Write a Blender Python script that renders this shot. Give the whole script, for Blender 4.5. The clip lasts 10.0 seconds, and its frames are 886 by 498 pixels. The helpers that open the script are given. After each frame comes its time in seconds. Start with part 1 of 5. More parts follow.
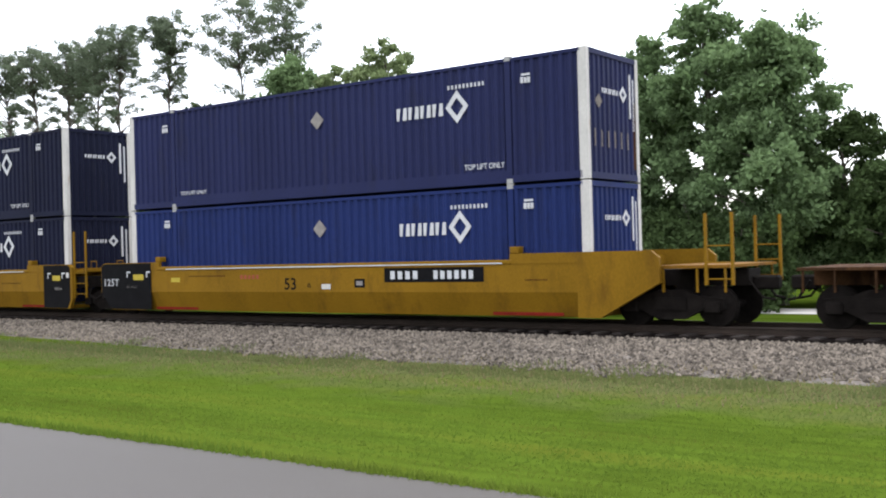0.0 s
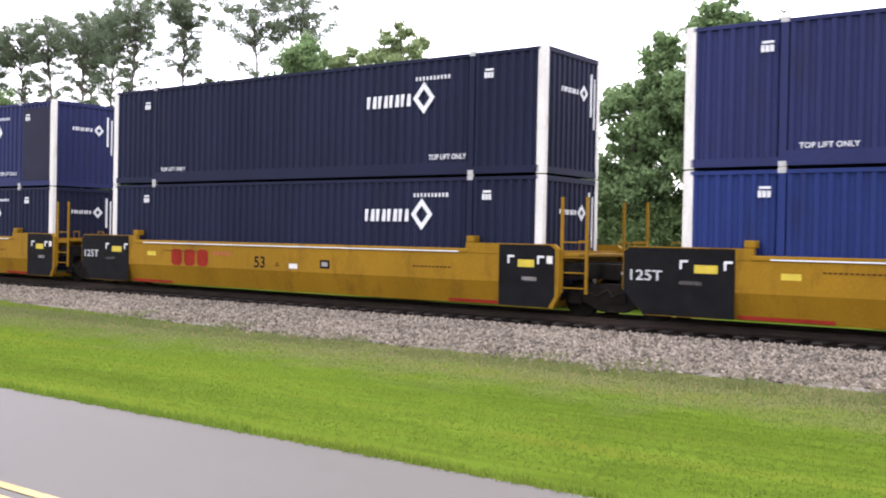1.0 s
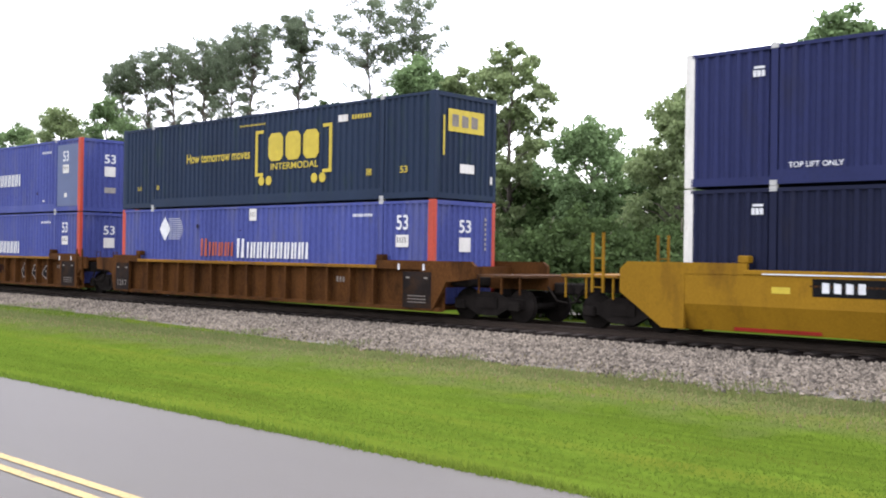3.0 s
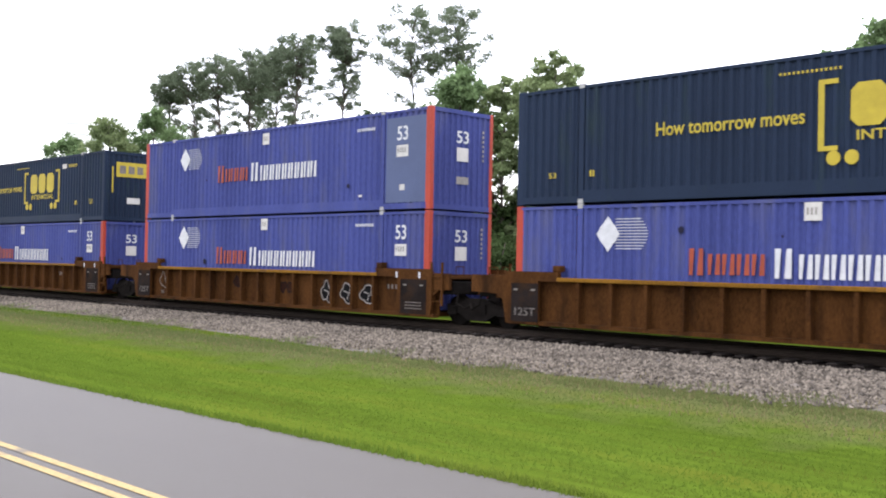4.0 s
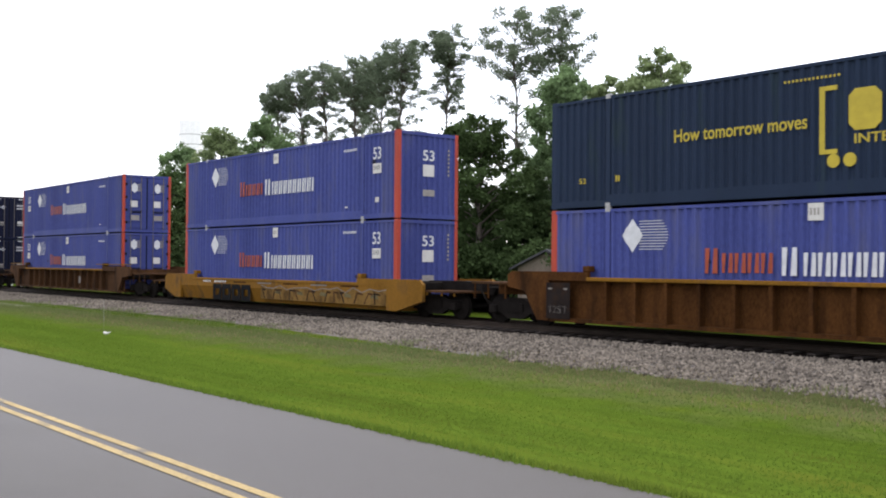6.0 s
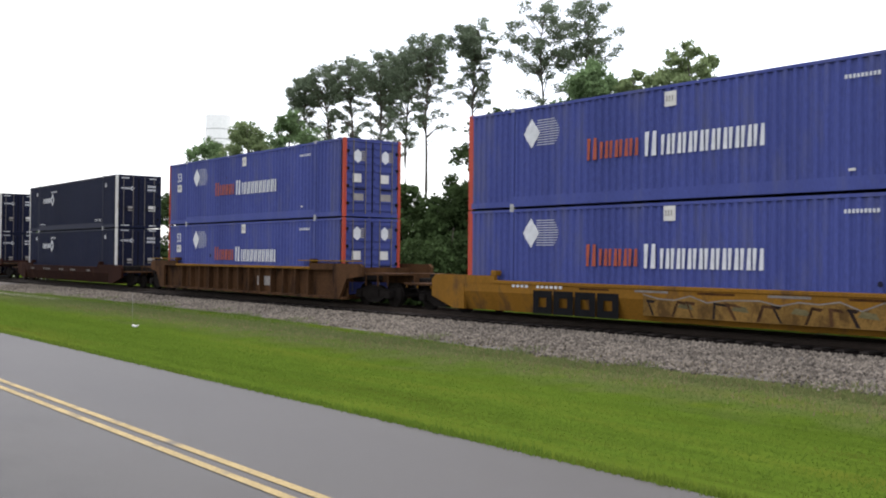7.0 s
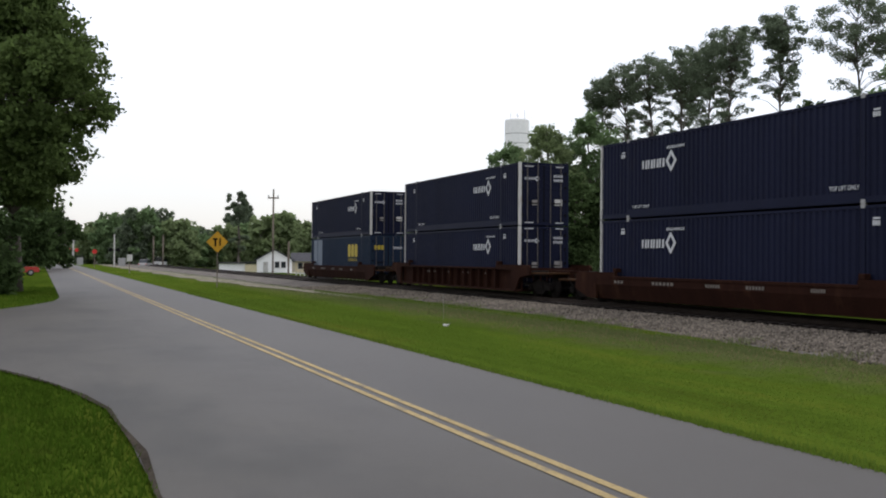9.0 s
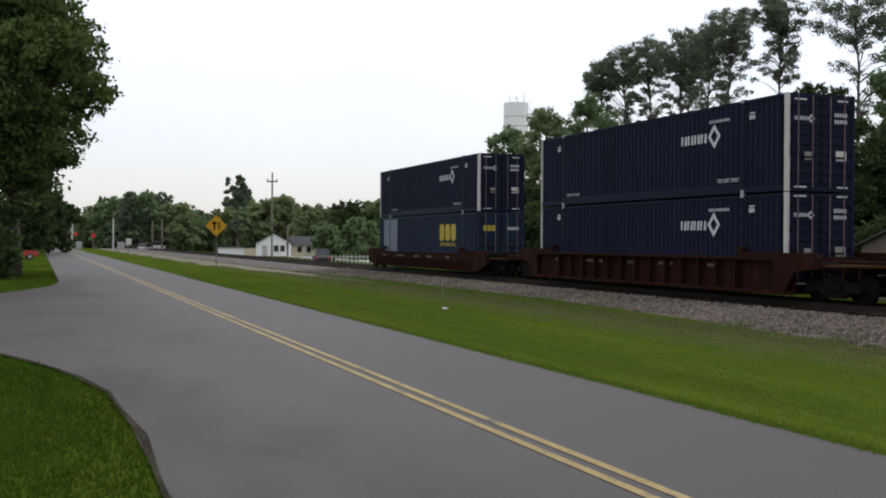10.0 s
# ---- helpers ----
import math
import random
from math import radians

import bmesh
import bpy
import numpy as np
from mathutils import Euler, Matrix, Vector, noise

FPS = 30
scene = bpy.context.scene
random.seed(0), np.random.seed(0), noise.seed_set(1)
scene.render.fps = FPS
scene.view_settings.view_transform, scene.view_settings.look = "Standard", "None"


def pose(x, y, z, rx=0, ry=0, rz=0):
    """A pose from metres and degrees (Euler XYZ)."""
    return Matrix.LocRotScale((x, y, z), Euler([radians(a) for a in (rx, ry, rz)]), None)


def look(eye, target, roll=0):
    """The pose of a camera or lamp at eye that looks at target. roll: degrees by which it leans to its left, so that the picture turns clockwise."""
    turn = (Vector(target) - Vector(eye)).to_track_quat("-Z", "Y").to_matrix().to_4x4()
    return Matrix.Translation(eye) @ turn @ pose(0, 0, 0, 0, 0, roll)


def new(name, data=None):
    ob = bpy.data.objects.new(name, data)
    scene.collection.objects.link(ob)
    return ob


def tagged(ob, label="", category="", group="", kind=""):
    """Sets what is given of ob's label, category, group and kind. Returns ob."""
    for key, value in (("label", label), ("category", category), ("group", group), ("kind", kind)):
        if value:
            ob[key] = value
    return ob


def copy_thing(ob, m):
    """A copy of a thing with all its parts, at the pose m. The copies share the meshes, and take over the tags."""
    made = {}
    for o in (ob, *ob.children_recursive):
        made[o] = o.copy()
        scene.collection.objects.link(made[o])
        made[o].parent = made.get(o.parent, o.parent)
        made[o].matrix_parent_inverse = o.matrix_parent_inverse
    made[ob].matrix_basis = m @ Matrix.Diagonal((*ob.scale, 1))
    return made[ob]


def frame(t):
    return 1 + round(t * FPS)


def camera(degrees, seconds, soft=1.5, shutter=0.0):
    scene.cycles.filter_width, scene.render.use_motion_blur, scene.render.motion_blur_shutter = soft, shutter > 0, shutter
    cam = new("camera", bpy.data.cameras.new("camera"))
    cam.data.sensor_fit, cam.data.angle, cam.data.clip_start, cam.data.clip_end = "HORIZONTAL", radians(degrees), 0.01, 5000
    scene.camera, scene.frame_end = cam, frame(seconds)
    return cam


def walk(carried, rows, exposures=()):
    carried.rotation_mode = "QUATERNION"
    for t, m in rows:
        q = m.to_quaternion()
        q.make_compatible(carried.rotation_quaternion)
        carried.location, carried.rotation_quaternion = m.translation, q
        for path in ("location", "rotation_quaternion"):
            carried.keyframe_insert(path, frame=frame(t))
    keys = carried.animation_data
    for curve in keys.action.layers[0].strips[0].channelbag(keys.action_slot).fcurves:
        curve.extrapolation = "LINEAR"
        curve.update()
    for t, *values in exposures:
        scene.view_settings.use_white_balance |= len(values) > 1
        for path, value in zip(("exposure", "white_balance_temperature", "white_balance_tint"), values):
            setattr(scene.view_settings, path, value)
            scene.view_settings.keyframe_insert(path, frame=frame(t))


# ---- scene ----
# ---------------------------------------------------------------- camera
cam = camera(46.19, 10.0, soft=1.95, shutter=0.06)
EYE = (0.0, 0.0, 2.1)
TURNS = [  # seconds, yaw, pitch, roll
    (0.0, 36.4, 0.17, 1.53),
    (0.5, 35.38, -0.39, -0.27),
    (1.0, 36.78, -0.57, -1.12),
    (1.5, 39.51, -1.12, -0.54),
    (2.0, 41.63, -0.34, -0.84),
    (2.2, 41.4, -0.62, -0.8),
    (3.3, 43.7, 0.72, -0.85),
    (3.5, 44.11, 0.82, -0.85),
    (4.0, 45.29, 0.81, -1.07),
    (4.5, 47.33, 0.85, -0.59),
    (5.0, 49.79, 0.77, -0.35),
    (5.5, 50.69, 0.86, -0.38),
    (7.0, 52.49, 0.56, -0.61),
    (7.5, 53.69, 0.48, -0.71),
    (8.0, 54.97, 0.92, -0.61),
    (8.5, 60.16, 0.77, -0.37),
    (8.7, 64.44, 0.94, -0.55),
    (9.0, 68.77, 0.51, -0.38),
    (9.5, 70.03, -0.84, 0.32),
    (10.0, 68.72, -0.41, -0.27),
]
SWAY = ((0.0, 6.0, 7.5, 8.0, 8.5, 9.0, 10.0), (0.0, 0.0, -0.06, -0.13, -0.21, -0.26, -0.26))  # seconds, metres: the eye swings back as the holder turns
walk(cam, [(t, pose(EYE[0], EYE[1] + float(np.interp(t, *SWAY)), EYE[2], 90 + p, r, y)) for t, y, p, r in TURNS],
     exposures=[(0, 0.7, 6500, 10), (0.5, 1.07, 6500, 13), (1, 1.34, 6600, 17), (1.5, 1.44, 6700, 20), (2, 1.4, 6600, 17), (3.5, 1.07, 6500, 14), (4.5, 0.95, 6500, 14), (5.5, 0.65, 6500, 13),
                (7, 0.38, 6500, 11), (8.5, 0.08, 6500, 11), (9.2, -0.5, 6500, 10), (10, -0.55, 6500, 10)])

# ---------------------------------------------------------------- overcast daylight
world = bpy.data.worlds.new("sky")
world.use_nodes = True
scene.world = world
wt = world.node_tree
wt.nodes.clear()
w_out = wt.nodes.new("ShaderNodeOutputWorld")
w_bg = wt.nodes.new("ShaderNodeBackground")
w_sky = wt.nodes.new("ShaderNodeTexSky")
w_sky.sky_type = "NISHITA"
w_sky.sun_disc = False
w_sky.sun_elevation = radians(55)
w_sky.sun_rotation = radians(-20)
w_dim = wt.nodes.new("ShaderNodeMix")
w_dim.data_type = "RGBA"
w_dim.inputs[0].default_value = 0.93
w_dim.inputs[6].default_value = (0, 0, 0, 1)
w_co = wt.nodes.new("ShaderNodeTexCoord")
w_noise = wt.nodes.new("ShaderNodeTexNoise")
w_noise.inputs["Scale"].default_value = 2.2
w_noise.inputs["Detail"].default_value = 5
w_ramp = wt.nodes.new("ShaderNodeValToRGB")
w_ramp.color_ramp.elements[0].position = 0.3
w_ramp.color_ramp.elements[0].color = (1.02, 1.0, 1.06, 1)
w_ramp.color_ramp.elements[1].position = 0.7
w_ramp.color_ramp.elements[1].color = (1.18, 1.15, 1.18, 1)
wt.links.new(w_co.outputs["Generated"], w_noise.inputs["Vector"])
wt.links.new(w_noise.outputs["Fac"], w_ramp.inputs[0])
wt.links.new(w_sky.outputs[0], w_dim.inputs[6])
wt.links.new(w_ramp.outputs[0], w_dim.inputs[7])
wt.links.new(w_dim.outputs[2], w_bg.inputs[0])
wt.links.new(w_bg.outputs[0], w_out.inputs[0])
w_sep = wt.nodes.new("ShaderNodeSeparateXYZ")
w_rise = wt.nodes.new("ShaderNodeMapRange")  # an overcast sky is dimmer towards the horizon
w_rise.inputs["From Min"].default_value = -0.02
w_rise.inputs["From Max"].default_value = 0.30
w_rise.inputs["To Min"].default_value = 0.78
w_rise.inputs["To Max"].default_value = 1.36
wt.links.new(w_co.outputs["Generated"], w_sep.inputs[0])
wt.links.new(w_sep.outputs["Z"], w_rise.inputs[0])
wt.links.new(w_rise.outputs[0], w_bg.inputs[1])
sun = new("sun", bpy.data.lights.new("sun", "SUN"))
sun.data.energy = 1.0
sun.data.angle = radians(25)
sun.data.color = (1.0, 0.96, 0.9)
sun.matrix_world = look((-20, 30, 60), (-20, 10, 0))


# ---------------------------------------------------------------- materials
def mat(name, base, rough=0.6, metal=0.0, var=0.2, scale=2.0, grain=40.0, bump=0.15, stretch=(1, 1, 1),
        spot=None, spot_at=0.62, spot_soft=0.1, spot_scale=1.5, per_object=0.0, per_island=0.0, trans=0.0, spec=0.3, band=None):
    m = bpy.data.materials.new(name)
    m.use_nodes = True
    nt = m.node_tree
    p = nt.nodes["Principled BSDF"]
    p.inputs["Roughness"].default_value = rough
    p.inputs["Metallic"].default_value = metal
    p.inputs["Specular IOR Level"].default_value = spec
    co = nt.nodes.new("ShaderNodeTexCoord")
    mp = nt.nodes.new("ShaderNodeMapping")
    mp.inputs["Scale"].default_value = stretch
    nt.links.new(co.outputs["Object"], mp.inputs[0])
    big = nt.nodes.new("ShaderNodeTexNoise")
    big.inputs["Scale"].default_value = scale
    big.inputs["Detail"].default_value = 6
    fine = nt.nodes.new("ShaderNodeTexNoise")
    fine.inputs["Scale"].default_value = grain
    fine.inputs["Detail"].default_value = 3
    for n in (big, fine):
        nt.links.new(mp.outputs[0], n.inputs["Vector"])
    add = nt.nodes.new("ShaderNodeMath")
    add.operation = "ADD"
    nt.links.new(big.outputs["Fac"], add.inputs[0])
    nt.links.new(fine.outputs["Fac"], add.inputs[1])
    last = add.outputs[0]
    for amount, node, socket in ((per_object, "ShaderNodeObjectInfo", "Random"), (per_island, "ShaderNodeNewGeometry", "Random Per Island")):
        if amount:
            info = nt.nodes.new(node)
            mul = nt.nodes.new("ShaderNodeMath")
            mul.operation = "MULTIPLY_ADD"
            mul.inputs[1].default_value = amount
            nt.links.new(info.outputs[socket], mul.inputs[0])
            nt.links.new(last, mul.inputs[2])
            last = mul.outputs[0]
    extra = per_object + per_island
    ramp = nt.nodes.new("ShaderNodeMapRange")
    ramp.inputs["From Min"].default_value = 0.7
    ramp.inputs["From Max"].default_value = 1.3 + extra
    nt.links.new(last, ramp.inputs[0])
    mix = nt.nodes.new("ShaderNodeMix")
    mix.data_type = "RGBA"
    mix.inputs[6].default_value = (*[c * (1 - var) for c in base], 1)
    mix.inputs[7].default_value = (*[min(1, c * (1 + var)) for c in base], 1)
    nt.links.new(ramp.outputs[0], mix.inputs[0])
    colour = mix.outputs[2]
    if spot:
        sp = nt.nodes.new("ShaderNodeTexNoise")
        sp.inputs["Scale"].default_value = spot_scale
        sp.inputs["Detail"].default_value = 7
        sp.inputs["Roughness"].default_value = 0.65
        nt.links.new(mp.outputs[0], sp.inputs["Vector"])
        sr = nt.nodes.new("ShaderNodeMapRange")
        sr.inputs["From Min"].default_value = spot_at
        sr.inputs["From Max"].default_value = spot_at + spot_soft
        nt.links.new(sp.outputs["Fac"], sr.inputs[0])
        mx = nt.nodes.new("ShaderNodeMix")
        mx.data_type = "RGBA"
        nt.links.new(sr.outputs[0], mx.inputs[0])
        nt.links.new(colour, mx.inputs[6])
        mx.inputs[7].default_value = (*spot, 1)
        colour = mx.outputs[2]
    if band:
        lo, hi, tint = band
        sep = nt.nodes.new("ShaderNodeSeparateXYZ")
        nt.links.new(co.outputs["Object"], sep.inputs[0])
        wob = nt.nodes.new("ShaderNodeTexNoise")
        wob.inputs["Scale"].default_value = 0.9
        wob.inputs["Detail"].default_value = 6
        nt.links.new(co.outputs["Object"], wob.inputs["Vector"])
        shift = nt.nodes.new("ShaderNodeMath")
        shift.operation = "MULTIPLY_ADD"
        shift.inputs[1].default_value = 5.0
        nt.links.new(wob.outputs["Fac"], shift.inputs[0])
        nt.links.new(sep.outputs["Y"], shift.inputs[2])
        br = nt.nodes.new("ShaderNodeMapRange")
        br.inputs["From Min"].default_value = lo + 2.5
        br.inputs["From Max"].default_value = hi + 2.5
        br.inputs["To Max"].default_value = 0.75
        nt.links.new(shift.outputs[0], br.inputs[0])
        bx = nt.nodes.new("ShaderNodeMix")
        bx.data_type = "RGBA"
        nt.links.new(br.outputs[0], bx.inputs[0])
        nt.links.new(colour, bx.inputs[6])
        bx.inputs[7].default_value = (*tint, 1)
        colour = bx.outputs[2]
    nt.links.new(colour, p.inputs["Base Color"])
    if trans:
        tr = nt.nodes.new("ShaderNodeBsdfTranslucent")
        nt.links.new(colour, tr.inputs[0])
        ms = nt.nodes.new("ShaderNodeMixShader")
        ms.inputs[0].default_value = trans
        nt.links.new(p.outputs[0], ms.inputs[1])
        nt.links.new(tr.outputs[0], ms.inputs[2])
        nt.links.new(ms.outputs[0], nt.nodes["Material Output"].inputs[0])
    if bump:
        b = nt.nodes.new("ShaderNodeBump")
        b.inputs["Strength"].default_value = bump
        b.inputs["Distance"].default_value = 0.02
        nt.links.new(add.outputs[0], b.inputs["Height"])
        nt.links.new(b.outputs[0], p.inputs["Normal"])
    return m


M_GRASS = mat("grass", (0.038, 0.062, 0.007), 0.9, var=0.35, scale=0.5, grain=7, bump=0.5, stretch=(0.12, 1, 1), spot=(0.062, 0.071, 0.010), spot_at=0.5, spot_soft=0.2, spot_scale=0.5, spec=0)
M_VERGE = mat("verge_grass", (0.055, 0.087, 0.010), 0.9, var=0.3, scale=0.5, grain=7, bump=0.4, stretch=(0.12, 1, 1), spot=(0.080, 0.088, 0.012), spot_at=0.5, spot_soft=0.2, spot_scale=0.5, spec=0, band=(11.6, 14.4, (0.084, 0.084, 0.038)))
M_VERGE_BLADE = mat("verge_blade", (0.108, 0.168, 0.024), 0.8, var=0.22, scale=0.5, grain=1.2, bump=0, stretch=(0.12, 1, 1), spot=(0.140, 0.154, 0.028), spot_at=0.52, spot_soft=0.15, spot_scale=0.45, per_island=0.15, trans=0.5, spec=0, band=(11.6, 14.6, (0.122, 0.140, 0.064)))
M_BLADE = mat("grass_blade", (0.048, 0.088, 0.009), 0.8, var=0.5, scale=0.9, grain=2.2, bump=0, per_island=0.5, trans=0.4, spec=0, spot=(0.085, 0.098, 0.02), spot_at=0.6, spot_soft=0.15, spot_scale=0.8)
M_DRY = mat("dry_grass", (0.19, 0.165, 0.085), 0.85, var=0.35, scale=0.5, grain=3, bump=0, per_island=0.4, trans=0.4, spec=0)
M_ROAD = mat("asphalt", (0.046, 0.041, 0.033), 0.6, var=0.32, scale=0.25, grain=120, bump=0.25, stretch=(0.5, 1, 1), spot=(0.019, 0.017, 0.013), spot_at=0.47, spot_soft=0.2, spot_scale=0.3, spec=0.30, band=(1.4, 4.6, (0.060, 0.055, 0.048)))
M_LINE = mat("yellow_line", (0.30, 0.225, 0.095), 0.8, var=0.3, scale=1.2, grain=30, bump=0.1, spot=(0.12, 0.105, 0.08), spot_at=0.54, spot_soft=0.15, spot_scale=1.6)
M_BALLAST = mat("ballast_bed", (0.112, 0.100, 0.087), 0.95, var=0.6, scale=1.0, grain=14, bump=1.0, spec=0.1)
M_STONE = mat("ballast_stone", (0.130, 0.112, 0.090), 0.9, var=0.92, scale=0.35, grain=4, bump=0.2, per_island=1.5, spec=0.15)
M_RAIL = mat("rail_steel", (0.030, 0.022, 0.017), 0.7, metal=0.2, var=0.4, scale=2, bump=0.1, spec=0.15)
M_TIE = mat("sleeper_wood", (0.022, 0.017, 0.014), 0.9, var=0.4, scale=3, bump=0.5, per_object=0.4)
M_BARK = mat("bark", (0.10, 0.085, 0.07), 0.95, var=0.4, scale=4, grain=30, bump=0.8, stretch=(1, 1, 0.25))
M_PINE = mat("pine_needles", (0.142, 0.178, 0.115), 0.8, var=0.5, scale=0.4, grain=2, bump=0, per_island=0.7, trans=0.52, spec=0.04)
M_LEAF = mat("broad_leaves", (0.150, 0.222, 0.100), 0.7, var=0.55, scale=0.3, grain=1.5, bump=0, per_island=0.6, trans=0.42, spec=0.04)
M_LEAF_LIGHT = mat("light_leaves", (0.20, 0.255, 0.12), 0.7, var=0.4, scale=0.4, grain=2, bump=0, per_island=0.7, trans=0.55, spec=0.04)
M_LEAF_DARK = mat("dark_leaves", (0.050, 0.078, 0.028), 0.75, var=0.5, scale=0.4, grain=2, bump=0, per_island=0.7, trans=0.3, spec=0.04)
M_OAK = mat("oak_leaves", (0.095, 0.138, 0.042), 0.7, var=0.5, scale=0.4, grain=2, bump=0, per_island=0.8, trans=0.5, spec=0.08)
M_BLACK = mat("black_paint", (0.006, 0.006, 0.0065), 0.65, var=0.4, scale=3, bump=0.1, spec=0.04)
M_STEEL = mat("truck_steel", (0.010, 0.0085, 0.0075), 0.8, var=0.5, scale=4, bump=0.3, spec=0.03)
M_WHITE = mat("white_paint", (0.46, 0.45, 0.42), 0.6, var=0.14, scale=4, bump=0.05, spot=(0.20, 0.12, 0.05), spot_at=0.62, spot_scale=3, spot_soft=0.08, stretch=(1, 1, 0.3))
M_LETTER = mat("white_lettering", (0.47, 0.48, 0.49), 0.6, var=0.15, scale=6, bump=0)
M_RED = mat("red_paint", (0.30, 0.035, 0.016), 0.55, var=0.2, scale=2, bump=0.05, stretch=(1, 1, 0.3), spot=(0.2, 0.055, 0.035), spot_at=0.6, spot_scale=3)
M_ORANGE = mat("orange_lettering", (0.24, 0.045, 0.02), 0.6, var=0.2, scale=5, bump=0)
M_YELLOW_LET = mat("yellow_lettering", (0.36, 0.28, 0.025), 0.6, var=0.15, scale=5, bump=0)
M_YELLOW = mat("yellow_car_paint", (0.172, 0.093, 0.007), 0.6, var=0.2, scale=0.8, bump=0.06, stretch=(1, 1, 0.4), spot=(0.09, 0.045, 0.006), spot_at=0.53, spot_soft=0.2, spot_scale=1.2, spec=0.06)
M_BROWN = mat("brown_car_paint", (0.052, 0.0215, 0.0065), 0.8, var=0.6, scale=1.0, bump=0.15, stretch=(1, 1, 0.3), spot=(0.022, 0.010, 0.004), spot_at=0.52, spot_soft=0.15, spot_scale=1.5, spec=0.04)
M_OXIDE = mat("oxide_red_paint", (0.021, 0.0085, 0.0055), 0.85, var=0.35, scale=1.0, bump=0.15, stretch=(1, 1, 0.3), spot=(0.045, 0.021, 0.012), spot_at=0.55, spot_soft=0.2, spec=0.04)
M_UMAX = mat("navy_container_paint", (0.0135, 0.0175, 0.060), 0.55, var=0.2, scale=0.6, bump=0.03, stretch=(1, 1, 0.25), spot=(0.014, 0.016, 0.040), spot_at=0.55, spot_soft=0.2, spec=0.10)
M_UMAX_BRIGHT = mat("bright_navy_paint", (0.0115, 0.0215, 0.088), 0.55, var=0.2, scale=0.6, bump=0.03, stretch=(1, 1, 0.25), spot=(0.012, 0.017, 0.055), spot_at=0.55, spot_soft=0.2, spec=0.08)
M_UMAX_DARK = mat("dark_navy_paint", (0.0085, 0.0105, 0.026), 0.55, var=0.25, scale=0.6, bump=0.03, stretch=(1, 1, 0.25), spot=(0.013, 0.013, 0.022), spot_at=0.6, spot_soft=0.2, spec=0.07)
M_PACER = mat("faded_blue_paint", (0.045, 0.057, 0.186), 0.6, var=0.25, scale=0.6, bump=0.03, stretch=(1, 1, 0.2), spot=(0.080, 0.084, 0.145), spot_at=0.52, spot_soft=0.22, spot_scale=1.2, spec=0.08)
M_CSX = mat("dark_teal_paint", (0.0125, 0.0215, 0.042), 0.55, var=0.2, scale=0.6, bump=0.03, stretch=(1, 1, 0.25), spot=(0.017, 0.03, 0.034), spot_at=0.55, spot_soft=0.2, spec=0.08)
M_SOOT = mat("sooty_paint", (0.014, 0.011, 0.010), 0.85, var=0.5, scale=1.5, bump=0.1, spot=(0.032, 0.017, 0.009), spot_at=0.5, spot_soft=0.25, spot_scale=2.0, spec=0.03)
M_GALV = mat("galvanised_steel", (0.30, 0.30, 0.29), 0.55, metal=0.5, var=0.15, scale=5, bump=0.05)

# oil-stained stones, with the shade under the train put into the colour
M_OILY_SHADE = mat("oily_shaded_ballast", (0.012, 0.010, 0.009), 0.95, var=0.6, scale=1.0, grain=14, bump=1.0, spec=0)
M_CONCRETE = mat("pale_concrete", (0.5, 0.48, 0.44), 0.9, var=0.15, scale=0.5, bump=0.2)
M_PLACARD = mat("grey_placard", (0.21, 0.195, 0.18), 0.6, var=0.25, scale=6, bump=0)
M_FADED = mat("faded_marks", (0.13, 0.115, 0.10), 0.7, var=0.3, scale=6, bump=0)
M_PANEL = mat("greyed_blue_paint", (0.06, 0.08, 0.155), 0.6, var=0.15, scale=1, bump=0.03)
M_PALE = mat("pale_panel_paint", (0.12, 0.15, 0.19), 0.6, var=0.15, scale=1, bump=0.03)
M_FADED_NAVY = mat("weathered_navy_paint", (0.014, 0.014, 0.028), 0.65, var=0.25, scale=1, bump=0.03, spec=0.08)
M_YELLOW_OLD = mat("grimy_ochre_paint", (0.155, 0.075, 0.010), 0.65, var=0.3, scale=0.8, bump=0.08, stretch=(1, 1, 0.4), spot=(0.075, 0.04, 0.015), spot_at=0.52, spot_soft=0.15, spot_scale=1.6, spec=0.06)
M_BROWN_DARK = mat("dark_rust_paint", (0.052, 0.026, 0.012), 0.8, var=0.5, scale=1.0, bump=0.15, stretch=(1, 1, 0.3), spot=(0.018, 0.010, 0.006), spot_at=0.5, spot_soft=0.14, spot_scale=1.8, spec=0.04)
M_SIGN = mat("sign_yellow", (0.5, 0.26, 0.01), 0.5, var=0.06, scale=4, bump=0)
M_ROOF = mat("dark_shingles", (0.05, 0.05, 0.055), 0.9, var=0.3, scale=2, grain=20, bump=0.4)
M_CREAM = mat("cream_wall", (0.62, 0.55, 0.36), 0.8, var=0.1, scale=2, bump=0.1)
M_SIDING = mat("white_siding", (0.82, 0.82, 0.80), 0.8, var=0.08, scale=2, bump=0.1)
M_POLE = mat("weathered_pole", (0.17, 0.14, 0.11), 0.9, var=0.3, scale=3, bump=0.4, stretch=(1, 1, 0.2))
M_GLASS = mat("dark_glass", (0.02, 0.025, 0.03), 0.08, var=0.1, scale=2, bump=0, spec=0.6)
M_CAR_DARK = mat("dark_car_paint", (0.015, 0.016, 0.02), 0.3, var=0.1, scale=2, bump=0, spec=0.5)
M_CAR_RED = mat("red_car_paint", (0.35, 0.03, 0.02), 0.3, var=0.1, scale=2, bump=0, spec=0.5)
M_RUBBER = mat("tyre_rubber", (0.02, 0.02, 0.02), 0.85, var=0.2, scale=5, bump=0.1)
M_STOP = mat("stop_red", (0.5, 0.03, 0.025), 0.5, var=0.08, scale=4, bump=0)

